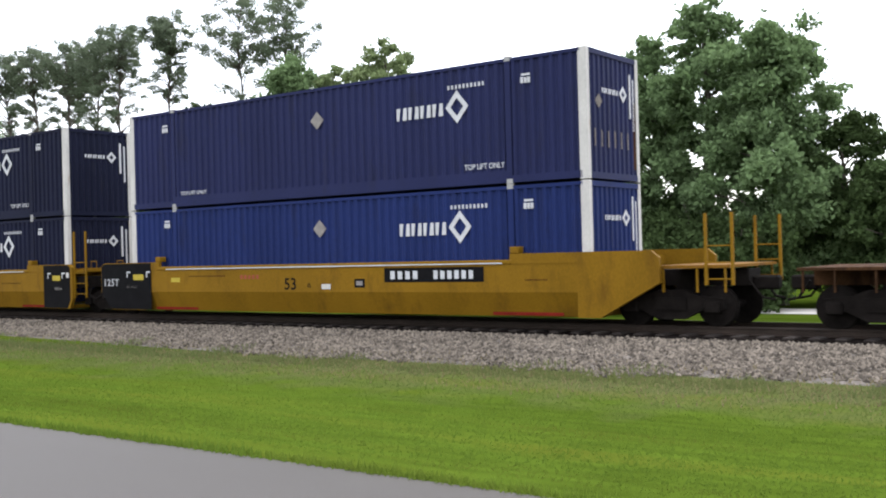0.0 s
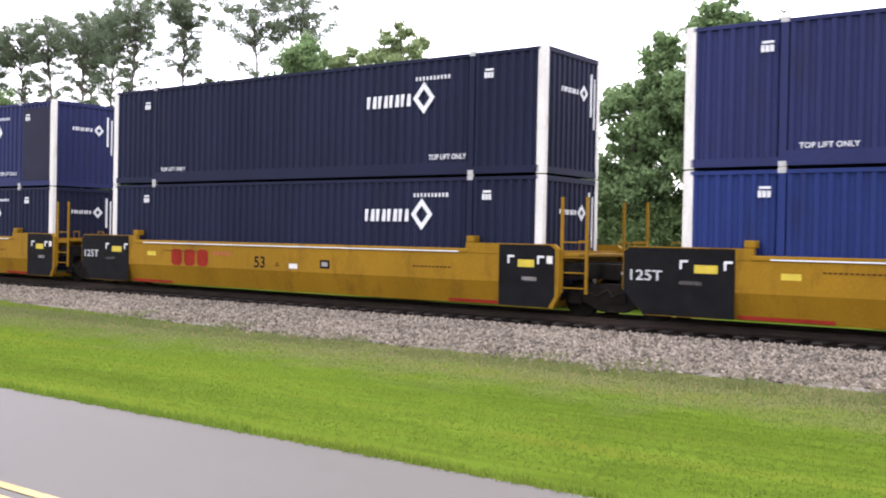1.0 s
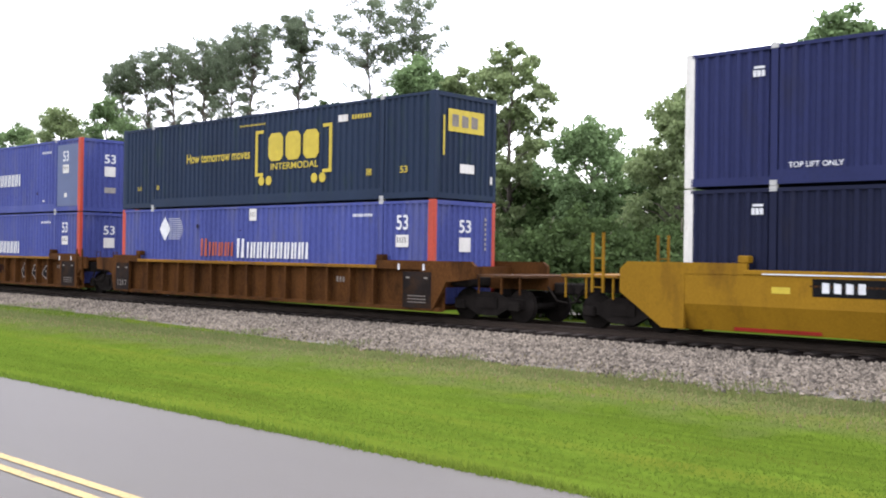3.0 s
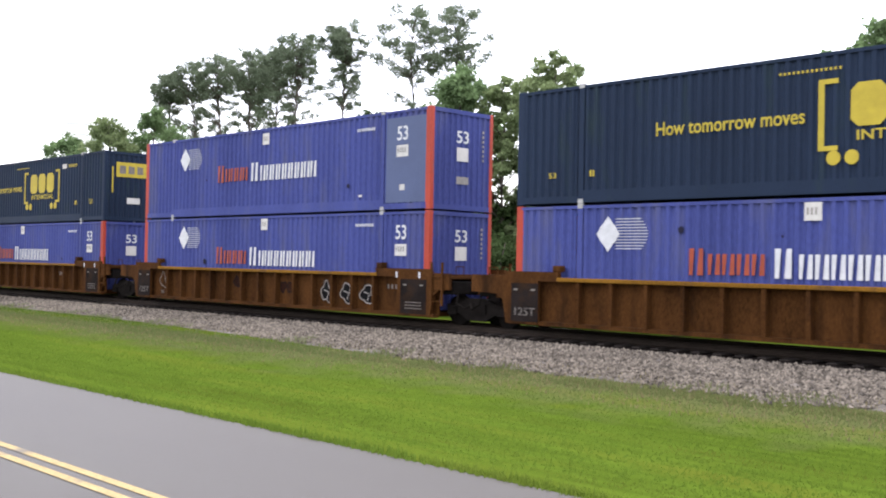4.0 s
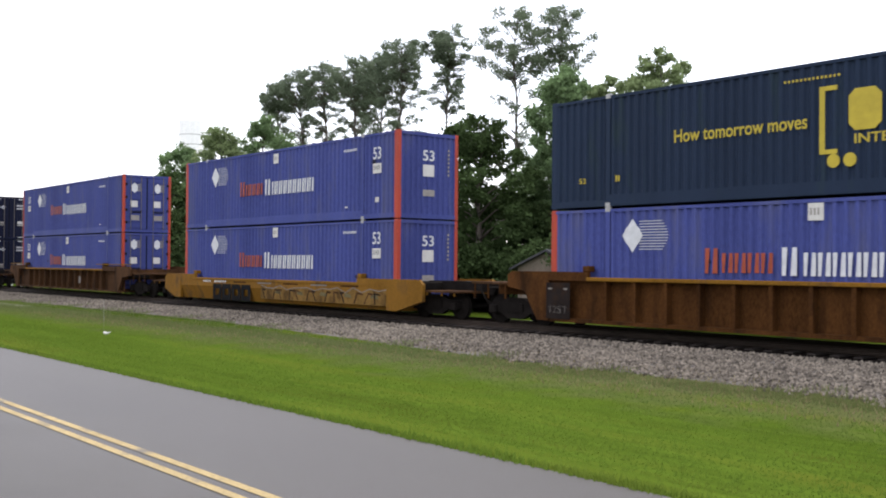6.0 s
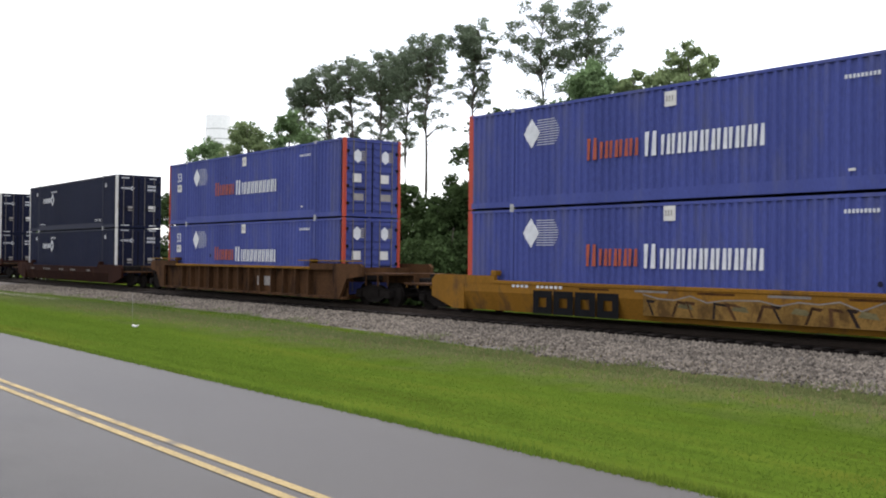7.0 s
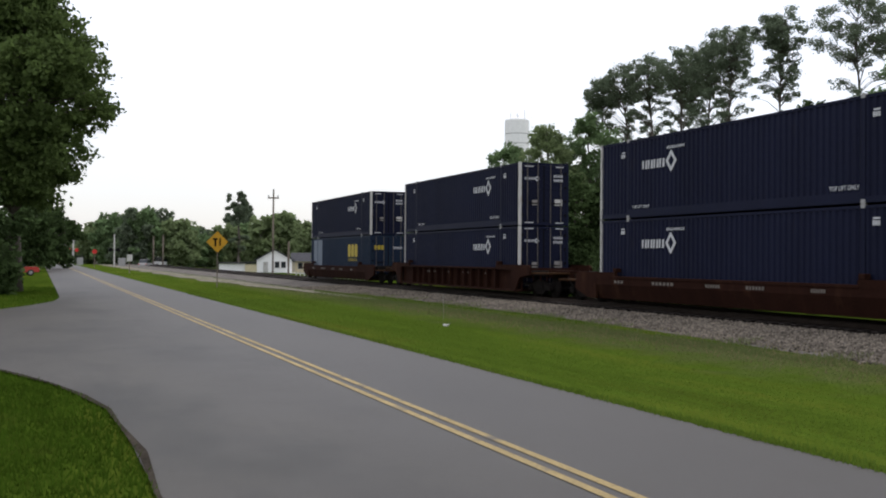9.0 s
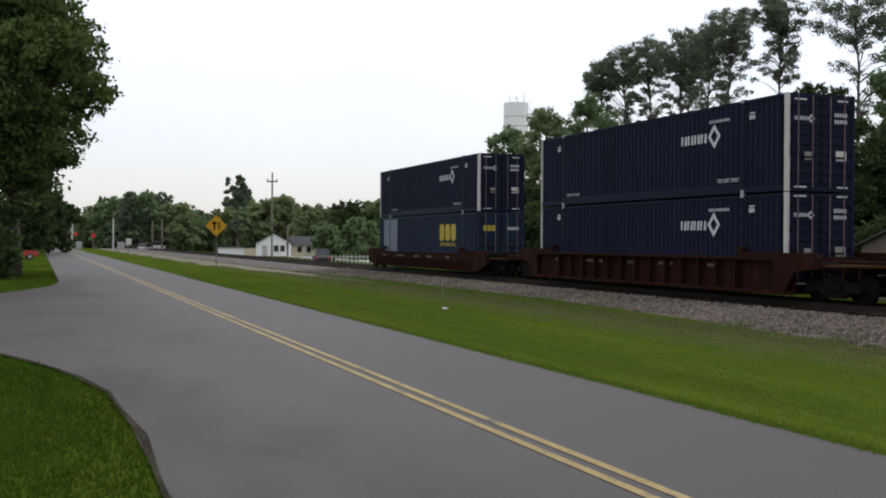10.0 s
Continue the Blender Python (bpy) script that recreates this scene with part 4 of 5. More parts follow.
        flat.bars("small_mark", 12.6 if n != 1 else 14.6, 13.8 if n != 1 else 15.2, 1.08, 1.12, 10, M_BROWN, "faint brown bars", 0.7)
        for a in (1.3, 13.6):
            side_face(c, -1.425).plate("red_stain", a, a + 1.9, 0.215, 0.29, M_STAIN, "red patch low on the side")
        flat.plate("yellow_plate", 2.2, 2.6, 1.1, 1.24, M_YELLOW_LET)
    if n == 1:
        for y in (-1.45, 1.45):
            ladder(c, 18.87 - HALF, y, 0.9, 2.37, M_YELLOW, 0.56)
    if n == 3:
        for y in (-1.45, 1.45):
            ladder(c, -2.3 - HALF, y, 0.9, 2.3, M_YELLOW, 0.3)
    if n == 5:
        for k, u in enumerate((11.62, 12.6, 13.56)):
            scrawl(rib, u, 0.80, 0.27, 0.38, 11 + k, M_BLACK, M_PLACARD)
            rib.mesh("painted_tag", [[(u - 0.14, 0.86), (u + 0.1, 0.80), (u + 0.12, 0.83), (u - 0.12, 0.90)], [(u + 0.09, 0.80), (u + 0.13, 0.80), (u + 0.05, 0.58), (u + 0.02, 0.6)]], M_PLACARD, "pale sprayed stroke", 0.003)
        for k, u in enumerate((9.35, 9.75, 6.6)):
            scrawl(rib, u, 0.92 if k < 2 else 1.02, 0.19, 0.2, 31 + k, M_OXIDE, M_BLACK)
        scrawl(rib, 1.62, 0.95, 0.24, 0.32, 34, M_BROWN, M_FADED)
        rib.bars("painted_tag", 1.5, 1.74, 0.42, 0.56, 3, M_FADED, "pale sprayed strokes", 0.5)
        rib.bars("painted_tag", 14.5, 15.0, 1.02, 1.16, 3, M_FADED, "pale sprayed strokes", 0.4)
    if n in (4, 5, 6):
        end = car_face(c, -1.58 - 0.017)
        end.plate("black_panel", 0.12, 1.02, 0.3, 1.34, M_SOOT, "sooty black end panel")
        end.words("125T", 0.24, 0.92, 0.46, 0.68, M_FADED, "faded stencilled words")
        end.plate("black_panel", 15.3, 16.38, 0.3, 1.34, M_SOOT, "sooty black end panel")
        for u in (0.2, 0.78, 15.42, 16.1):
            end.plate("corner_mark", u, u + 0.14, 1.14, 1.19, M_FADED, "", 0.003)
        for k in range(3):
            end.bars("number_bar", 15.5, 16.2, 0.45 + 0.09 * k, 0.475 + 0.09 * k, 6, M_FADED, "", 0.8, k).location.y = -0.003
        for u in (15.1, 16.05):
            end.plate("reflector", u, u + 0.07, 1.38, 1.56, M_LETTER, "white reflector", 0.003)
        if n != 5:
            rib.bars("number_bar", 12.3, 12.7, 0.95, 1.12, 3, M_FADED)
        if right == "link":
            for y in (-1.64, 1.64):
                ladder(c, 16.62 - HALF, y, 0.55, 1.75, M_BROWN, 0.42)
    if n == 7:
        for k in range(4):
            u = 3.75 + 0.84 * k
            flat.ring("painted_tag", u, 0.56, 0.50, 0.20, M_BLACK, "black sprayed square ring", n=4, squeeze=1.1, turn=math.pi / 4)
        # a long row of worn sprayed letterforms, kept as plain slabs, wedges and dark strokes
        rng = random.Random(77)
        top_line = [(7.5 + 0.5 * k, 0.84 + rng.uniform(-0.1, 0.12)) for k in range(18)]
        flat.mesh("painted_tag", [[(u, 0.36), (u + 0.5, 0.36), (top_line[k + 1][0], top_line[k + 1][1]), (u, v)] for k, (u, v) in enumerate(top_line[:-1])], M_TAG_OCHRE, "worn ochre sprayed band", 0.001)
        flat.mesh("painted_tag", [[(u, v), (top_line[k + 1][0], top_line[k + 1][1]), (top_line[k + 1][0], top_line[k + 1][1] + 0.035), (u, v + 0.035)] for k, (u, v) in enumerate(top_line[:-1])], M_FADED, "pale sprayed edge", 0.002)
        for k in range(13):
            u = 7.8 + 0.62 * k
            lean = rng.uniform(-0.3, 0.3)
            w = rng.uniform(0.05, 0.10)
            flat.mesh("painted_tag", [[(u, 0.38), (u + w, 0.38), (u + w + lean, 0.80), (u + lean, 0.80)], [(u + lean, 0.74), (u + lean + rng.uniform(0.2, 0.5), 0.70), (u + lean + 0.3, 0.78), (u + lean, 0.80)]], M_BROWN_DARK if k % 3 else M_SOOT, "dark sprayed stroke", 0.003)
        for k in range(5):
            u = 8.6 + 1.6 * k
            flat.mesh("painted_tag", [[(u, 0.62), (u + 0.5, 0.58), (u + 0.42, 0.72), (u + 0.1, 0.76)]], M_FADED_TAG, "faded grey-green sprayed patch", 0.002)
        flat.bars("number_bar", 2.45, 3.2, 0.98, 1.10, 4, M_LETTER, "white bars")
        flat.bars("number_bar", 3.5, 4.6, 0.98, 1.10, 6, M_LETTER, "white bars")
        for k in range(5):
            flat.plate("smear", 5.2 + 2.0 * k, 6.3 + 2.0 * k, 0.98, 1.04, M_FADED if k % 2 else M_BROWN, "dull smear")
    if n == 8:
        rib.plate("faded_panel", 9.55, 11.0, 0.6, 1.0, M_PLACARD, "faded pale panel")
        for u0, u1 in ((-1.3, 1.6), (13.4, 17.6)):
            part("walk_plate", boxes((u0 - HALF, u1 - HALF, -1.62, -1.38, 1.595, 1.63)), M_YELLOW, c)
    if n in (9, 11, 10):
        top_v = {9: 0.98, 10: 1.12, 11: 1.0}[n]
        g = flat if n != 10 else rib
        for k, (a, b) in enumerate(((1.6, 2.3), (4.2, 5.6), (7.4, 8.2), (9.5, 10.4), (12.4, 13.0))):
            g.bars("number_bar", a, b, top_v - 0.12, top_v, 6 if k else 3, M_FADED, "faded pale bars", 0.65, k)

LOADS = (  # car, upper and lower style, doors leading
    (1, "navy", "navy", 0), (2, "dark", "dark", 0), (3, "navy", "dark", 0), (4, "bracket", "stack", 0), (5, "stack", "stack", 0), (6, "bracket", "stack", 0),
    (7, "stack", "stack", 0), (8, "stack", "stack", 1), (9, "dark", "dark", 1), (10, "dark", "dark", 1), (11, "dark", "bracket", 1))
LABELS = {"navy": "navy blue corrugated container with white posts and diamond mark", "dark": "dark navy corrugated container with white corner posts",
          "bracket": "dark teal corrugated container with yellow bracket mark", "stack": "faded blue corrugated container with red corner posts"}
PAINTS = {"navy": (M_UMAX, M_WHITE), "dark": (M_UMAX_DARK, M_WHITE), "bracket": (M_CSX, M_CSX), "stack": (M_PACER, M_RED)}
for n, up, low, doors in LOADS:
    for level, kind in ((0, low), (1, up)):
        paint, posts = PAINTS[kind]
        if n == 1 and level == 0:
            paint = M_UMAX_BRIGHT
        label = LABELS[kind] + (", doors leading" if doors else "")
        c = container(X0[n], level, paint, posts, label, bool(doors))
        if kind in ("navy", "dark"):
            mark_diamond_line(c, doors, 7.68 if n == 9 else 0.0, 10 * n + level, n in (1, 3))
        elif kind == "stack":
            mark_stack(c, doors, 10 * n + level, panel=(n == 5 and level == 1))
        else:
            mark_bracket(c, doors, 10 * n + level)
        if n == 3 and level == 1:
            side_face(c).plate("repair_panel", 14.3, 15.9, 0.22, 2.72, M_FADED_NAVY, "browner weathered panel", -0.006)
        if n == 1 and level == 1:
            end_face(c, HALF - 0.012).bars("scrawl_mark", -0.95, 1.0, 0.75, 1.15, 6, M_FADED, "faint scrawled bars", 0.18)
            end_face(c, HALF - 0.012).ring("placard", -0.72, 1.78, 0.17, 0.0, M_FADED, "rusty diamond placard")
            end_face(c, HALF - 0.012).plate("rust_streak", 1.0, 1.12, 0.3, 1.9, M_BROWN, "rust streak")


# ---------------------------------------------------------------- trees
def bearing(az):
    return az - 0.35 - 0.0094 * (az - 47.6)


def leaves(rng, clumps, count, size, spread_by=0.19):
    """Small bent leaf quads spread through ellipsoid clumps (centre, radii)."""
    vol = np.array([r[0] * r[1] * r[2] for _, r in clumps]) ** 0.8
    pick = rng.choice(len(clumps), count, p=vol / vol.sum())
    cen = np.array([c for c, _ in clumps], float)
    rad = np.array([r for _, r in clumps], float)
    tufts = 14
    d = rng.normal(size=(len(clumps), tufts, 3))
    d /= np.linalg.norm(d, axis=2)[:, :, None]
    sub = cen[:, None] + d * rad[:, None] * (0.35 + 0.75 * rng.random((len(clumps), tufts, 1)) ** 0.6)
    p = sub[pick, rng.integers(0, tufts, count)] + rng.normal(size=(count, 3)) * rad[pick] * spread_by
    a = rng.normal(size=(count, 3))
    a /= np.linalg.norm(a, axis=1)[:, None]
    b = np.cross(a, rng.normal(size=(count, 3)))
    b /= np.linalg.norm(b, axis=1)[:, None]
    s = size * (0.6 + 0.8 * rng.random((count, 1)))
    v = np.stack([p - a * s, p + b * s * 0.6, p + a * s, p - b * s * 0.6], 1).reshape(-1, 3)
    f = np.arange(count * 4).reshape(-1, 4)
    return v, f


def tree(name, az, dist, height, clumps, n_leaves, size, foliage, label, trunk_r=0.3, seed=1, lean=0.0, category="tree", spread_by=0.19):
    """A tree at a bearing (degrees left of straight across the track) and distance from the eye's foot; clumps in its own space."""
    rng = np.random.default_rng(seed)
    a = radians(bearing(az))
    t = thing(name, pose(-dist * math.sin(a), dist * math.cos(a) - 0.07 * (az > 68), -0.9 if dist * math.cos(a) > 33 else -0.06), label, category)
    bm = bmesh.new()
    k = 7
    pts = [(lean * (i / k) ** 2 * height + 0.12 * math.sin(i * 1.7 + seed), 0.12 * math.cos(i * 2.3 + seed), height * 0.96 * i / k) for i in range(k + 1)]
    tube(bm, pts, [trunk_r * (1.25 if i == 0 else 1 - 0.85 * i / k) for i in range(k + 1)], 9)
    far = dist > 110
    if not far:
        part("trunk", bm, M_BARK, t, smooth=True)
    for c, r in clumps:
        z = max(height * 0.2, c[2] - 0.35 * math.hypot(c[0], c[1]) - 0.5)
        i = min(k, z / (height * 0.96) * k)
        i0 = int(i)
        s = Vector(pts[i0]).lerp(Vector(pts[min(k, i0 + 1)]), i - i0)
        e = Vector(c)
        mid = s.lerp(e, 0.5) + Vector((0, 0, 0.12 * (e - s).length))
        rr = trunk_r * (0.34 - 0.22 * z / height)
        limb = bm if far else bmesh.new()
        tube(limb, [s, mid, e], [rr, rr * 0.6, rr * 0.2], 5)
        if not far:
            part("limb", limb, M_BARK, t, smooth=True)
    if far:
        part("trunk", bm, M_BARK, t, smooth=True)
    v, f = leaves(rng, clumps, n_leaves, size, spread_by)
    mesh_part("crown", v.tolist(), f.tolist(), foliage, t)
    return t


def pine_clumps(seed, height, width, depth, pads=8, n=72):
    """Flat needle tufts: a domed open crown of the given depth, and scattered pads on the stem below it."""
    rng = random.Random(seed)
    out = []
    for i in range(n):
        k = ((i + 0.5) / n) ** 0.85
        env = width * math.sin(math.pi * (0.13 + 0.67 * k)) ** 0.7
        reach = env * math.sqrt(rng.uniform(0.02, 1.0))
        a = i * 2.4 + rng.uniform(-0.6, 0.6)
        r = 0.20 + 0.12 * width * rng.random()
        z = height - depth * k + 0.25 * (width - reach) / width + rng.uniform(-0.25, 0.25)
        out.append(((reach * math.cos(a), reach * math.sin(a), z), (r, r, r * rng.uniform(0.55, 0.8))))
    for i in range(pads):
        a = i * 2.2 + seed + rng.uniform(-0.5, 0.5)
        reach = width * rng.uniform(0.35, 1.1)
        z = height - depth * (0.95 + 1.5 * (i + rng.random()) / pads)
        for j in range(5):
            r = rng.uniform(0.2, 0.36)
            q = reach * (1 - 0.15 * j)
            out.append(((q * math.cos(a) + rng.uniform(-0.4, 0.4), q * math.sin(a) + rng.uniform(-0.4, 0.4), z + rng.uniform(-0.3, 0.4)), (r, r, r * 0.6)))
    return out


def profile_clumps(seed, profile, n, size, droop=0.0):
    """Leaf masses within an outline of (height, half-width), most of them near its skin; droop hangs the outer ones lower."""
    rng = random.Random(seed)
    zs, ws = zip(*profile)
    out = []
    for i in range(n):
        z = zs[0] + (zs[-1] - zs[0]) * ((i + rng.random()) / n)
        w = float(np.interp(z, zs, ws))
        reach = w * rng.uniform(0.1, 1.0) ** 0.45
        a = i * 2.4 + rng.uniform(-0.9, 0.9)
        r = size * rng.uniform(0.6, 1.25)
        out.append(((reach * math.cos(a), reach * math.sin(a), z - droop * reach), (r, r, r * rng.uniform(0.55, 0.85))))
    return out


def oak_clumps(seed, height, width, start=0.25, n=26):
    rng = random.Random(seed)
    out = []
    for i in range(n):
        k = (i + 0.5) / n
        reach = width * math.sqrt(max(0.05, 1 - (1.65 * k - 0.70) ** 2)) * rng.uniform(0.25, 0.92)
        a = i * 2.4 + rng.uniform(-0.5, 0.5)
        r = width * rng.uniform(0.16, 0.34)
        flat = rng.uniform(0.6, 0.85)
        z = height * (start + (1 - start) * k) - r * flat * (0.25 + 0.75 * k)
        out.append(((reach * math.cos(a), reach * math.sin(a), z), (r, r, r * flat)))
    return out


def top_at(dist, elev):
    return 2.16 + dist * math.tan(radians(elev + 0.05))


PINE = "tall slender pine with high open tufts of dark needles"
for i, (az, el, dist, w, depth, pads, lean) in enumerate((  # bearing, top, distance, half-width and depth of the crown, pads below, lean
        (47.5, 13.2, 80, 2.9, 4.8, 11, 0.0), (45.0, 13.4, 82, 2.3, 5.0, 11, 0.0), (51.3, 12.2, 84, 1.8, 2.6, 16, 0.0), (53.9, 11.6, 88, 2.0, 3.2, 13, 0.0),
        (55.1, 10.9, 92, 2.2, 3.6, 12, 0.02), (56.5, 10.7, 95, 2.3, 3.8, 12, 0.0), (57.9, 10.4, 98, 2.2, 3.4, 11, -0.04), (59.1, 10.0, 100, 2.3, 3.2, 11, -0.07), (60.3, 9.2, 102, 1.7, 2.6, 8, -0.08), (56.0, 9.9, 104, 2.1, 3.8, 9, 0.0))):
    h = top_at(dist, el + 0.42) + 0.84
    cl = [((c[0] + lean * h, c[1], c[2]), r) for c, r in pine_clumps(i + 3, h, w * 1.1, depth, pads)]
    tree("pine_tree", az, dist, h, cl, 15000, 0.08, M_PINE, PINE, 0.22, i + 1, lean=lean, spread_by=0.42)
for i, (az, el, dist, w, fol, n, lab) in enumerate((
        (44.9, 10.3, 70, 3.3, M_LEAF, 17000, "rounded mid-green broadleaf tree behind the railway"),
        (39.6, 11.3, 66, 3.0, M_LEAF_LIGHT, 11000, "light green leafy tree behind the railway"),
        (42.4, 10.0, 68, 2.3, M_LEAF_LIGHT, 8000, "light green leafy tree behind the railway"),
        (63.7, 7.0, 84, 3.4, M_LEAF_LIGHT, 10000, "leafy green tree behind the railway"),
        (61.4, 7.5, 86, 3.2, M_LEAF, 10000, "mid-green leafy tree behind the railway"),
        (65.7, 6.0, 88, 2.6, M_LEAF, 7000, "low leafy tree behind the railway"),
        (30.5, 8.8, 60, 3.2, M_LEAF_LIGHT, 10000, "light green leafy tree beside the lane"),
        (26.6, 8.5, 56, 3.2, M_LEAF, 10000, "leafy green tree beside the lane"),
        (24.9, 10.7, 56, 3.0, M_LEAF, 11000, "leafy green tree with open branches beside the lane"),
        (22.1, 12.4, 54, 2.9, M_LEAF, 14000, "tall leafy green tree beside the lane"),
        (18.6, 11.2, 52, 4.2, M_LEAF, 24000, "broad spreading green oak beside the lane"),
        (15.2, 6.2, 52, 2.6, M_LEAF_DARK, 13000, "dark leafy tree beside the lane"),
        (12.2, 3.8, 50, 3.0, M_LEAF_DARK, 9000, "dark leafy tree beside the lane"),
        (35.0, 7.2, 64, 3.6, M_LEAF, 9000, "leafy green tree behind the railway"),
        (49.5, 8.0, 66, 3.4, M_LEAF_DARK, 10000, "dark leafy tree behind the railway"))):
    h = top_at(dist, el + 0.35) + 0.8
    tree("broadleaf_tree", az, dist, h, oak_clumps(i + 40, h, w * 1.1, 0.16 if dist < 62 else 0.25, 40), int(n * 2.4), 0.125, fol, lab, 0.28, i + 60, spread_by=0.2)

# undergrowth along the far side of the railway; its dark leaf colour holds the canopy's shade
for k, fol in enumerate((M_LEAF_DARK, M_LEAF_DARK, M_LEAF_DARK)):
    h = (5.2, 4.4, 3.4)[k]
    rng = random.Random(90 + k)
    cl = [((rng.uniform(-2.6, 2.6), rng.uniform(-1.6, 1.6), rng.uniform(0.5, h * 0.82)), (rng.uniform(0.8, 1.4),) * 2 + (rng.uniform(0.7, 1.1),)) for _ in range(26)]
    base = tree("bush", 64.0 - 3 * k, 72 + 3 * k, h, cl, 9000, 0.13, fol, ("dense dark green bush behind the railway", "low dark green bush behind the railway", "leafy green bush behind the railway")[k], 0.12, 80 + k, category="bush")
    base["group"] = "bushes behind the railway"
    for i in range(14 if k == 0 else 7):
        az = (15.0 + 3.75 * i + rng.uniform(-1, 1)) if k == 0 else (18 + 7.0 * i + 3 * k + rng.uniform(-1.5, 1.5))
        dist = (52 if az < 40 else 60 + (az - 40) * 0.6) + rng.uniform(-2, 3) - 2 * k
        a = radians(az)
        copy_thing(base, pose(-dist * math.sin(a), dist * math.cos(a), -0.9, 0, 0, rng.uniform(0, 360)))

# a second row of smaller trees, in dark leaves that paint in the shade behind the cars
rng = random.Random(33)
for k, fol in enumerate((M_LEAF_DARK, M_LEAF_DARK)):
    h = (8.6, 7.4)[k]
    base = tree("broadleaf_tree", 66.5 - 2 * k, 79 + 2 * k, h, oak_clumps(500 + k, h, 3.4, 0.1, 40), 12000, 0.15, fol, ("green leafy tree in the belt behind the railway", "dark leafy tree in the belt behind the railway")[k], 0.2, 500 + k)
    base["group"] = "tree belt behind the railway"
    for i in range(10):
        az = 29 + 3.7 * i + 1.7 * k + rng.uniform(-0.8, 0.8)
        dist = 66 + 0.25 * (az - 30) + rng.uniform(-2, 4)
        copy_thing(base, pose(-dist * math.sin(radians(az)), dist * math.cos(radians(az)), -0.95, 0, 0, rng.uniform(0, 360)))

# large oak past the side street
OAK = ((5.6, 1.8), (6.6, 2.6), (9.2, 4.4), (11.9, 5.7), (14.2, 5.2), (17.0, 2.3), (21.5, 1.2))
tree("broadleaf_tree", 92.3, 66, 23, profile_clumps(7, OAK, 260, 1.15, 0.06), 105000, 0.15, M_OAK, "large dark oak with drooping leafy branches at the roadside", 0.55, 5, spread_by=0.22)
rng = random.Random(5)
cl = [((rng.uniform(-3, 3), rng.uniform(-2.0, 1.6), rng.uniform(0.3, 4.6)), (1.3, 1.2, 1.1)) for _ in range(26)]
tree("bush", 94.2, 63, 5, cl, 9000, 0.17, M_LEAF_DARK, "dense dark shrub under the roadside oak", 0.15, 6, category="bush")

# far woods; the light leaves in the mix paint in the haze of distance
woods = []
rng = random.Random(17)
for i in range(40):
    az = 70.5 + i * 0.468 + rng.uniform(-0.3, 0.3)
    dist = rng.uniform(255, 320)
    el = 1.85 + 0.4 * math.sin(az * 0.9) + rng.uniform(-0.25, 0.35) + (1.2 if i == 22 else 0.0)
    if az > 88:
        el = 1.1
    h = top_at(dist, el) + 0.8
    fol = (M_LEAF, M_LEAF_LIGHT, M_PINE, M_LEAF_LIGHT)[i % 4]
    tree("distant_tree", az, dist, h, oak_clumps(200 + i, h, 6.0, 0.12, 30), 5200, 0.5, fol, "distant dark green tree at the edge of the woods", 0.35, 200 + i)
tree("pine_tree", 80.6, 240, top_at(240, 3.6), pine_clumps(44, top_at(240, 3.6), 3.4, 6.0, 4, 30), 6000, 0.4, M_PINE, "tall distant pine over the woods", 0.4, 44)
for i, (az, dist, el) in enumerate(((90.4, 180, 2.6), (91.3, 150, 2.4), (89.9, 300, 1.9), (74.6, 190, 2.2), (75.6, 165, 0.9), (74.0, 160, 1.3), (73.2, 175, 1.8))):
    h = top_at(dist, el) + 0.8
    tree("broadleaf_tree", az, dist, h, oak_clumps(300 + i, h, max(2.6, h * 0.5), 0.1, 30), 6000, 0.34, M_LEAF if i in (4, 5) else M_LEAF_DARK, "leafy tree far along the road", 0.25, 300 + i)


# ---------------------------------------------------------------- things along the road
def at(az, dist):
    a = radians(bearing(az))
    return -dist * math.sin(a), dist * math.cos(a) - 0.07 * (az > 68)


def post_bm(h, r=0.04, sides=8):
    bm = bmesh.new()
    tube(bm, [(0, 0, -0.1), (0, 0, h)], [r, r * 0.9], sides)
    return bm


# yellow diamond junction sign
x, y = at(81.85, 73)
sg = thing("warning_sign", pose(x, y, 0, 0, 0, 82), "yellow diamond junction warning sign on a steel post", "road sign")
part("post", post_bm(3.7, 0.035), M_POLE, sg)
bm = bmesh.new()
prism(bm, [(0, 3.12 - 0.74), (0.74, 3.12), (0, 3.12 + 0.74), (-0.74, 3.12)], -0.06, -0.045)
part("plate", bm, M_SIGN, sg, "yellow diamond plate")
part("symbol", boxes((-0.30, 0.02, -0.068, -0.061, 3.26, 3.38), (-0.19, -0.07, -0.068, -0.061, 2.82, 3.26)), M_BLACK, sg, "black junction symbol")
part("symbol", boxes((0.16, 0.21, -0.068, -0.061, 2.84, 3.40), *[(0.10, 0.27, -0.068, -0.061, 2.90 + 0.12 * k, 2.94 + 0.12 * k) for k in range(4)]), M_BLACK, sg, "black railway symbol")

# small white regulatory sign
x, y = at(86.35, 132)
sg = thing("road_sign", pose(x, y, 0, 0, 0, 86), "small white rectangular sign on a post", "road sign")
part("post", post_bm(2.3, 0.05), M_POLE, sg)
part("plate", bevelled(0.01, (-0.32, 0.32, -0.08, -0.05, 1.5, 2.3)), M_WHITE, sg)

# red stop sign
x, y = at(88.1, 200)
sg = thing("stop_sign", pose(x, y, 0, 0, 0, 88), "red octagonal stop sign on a post", "road sign")
part("post", post_bm(2.6, 0.07), M_POLE, sg)
bm = bmesh.new()
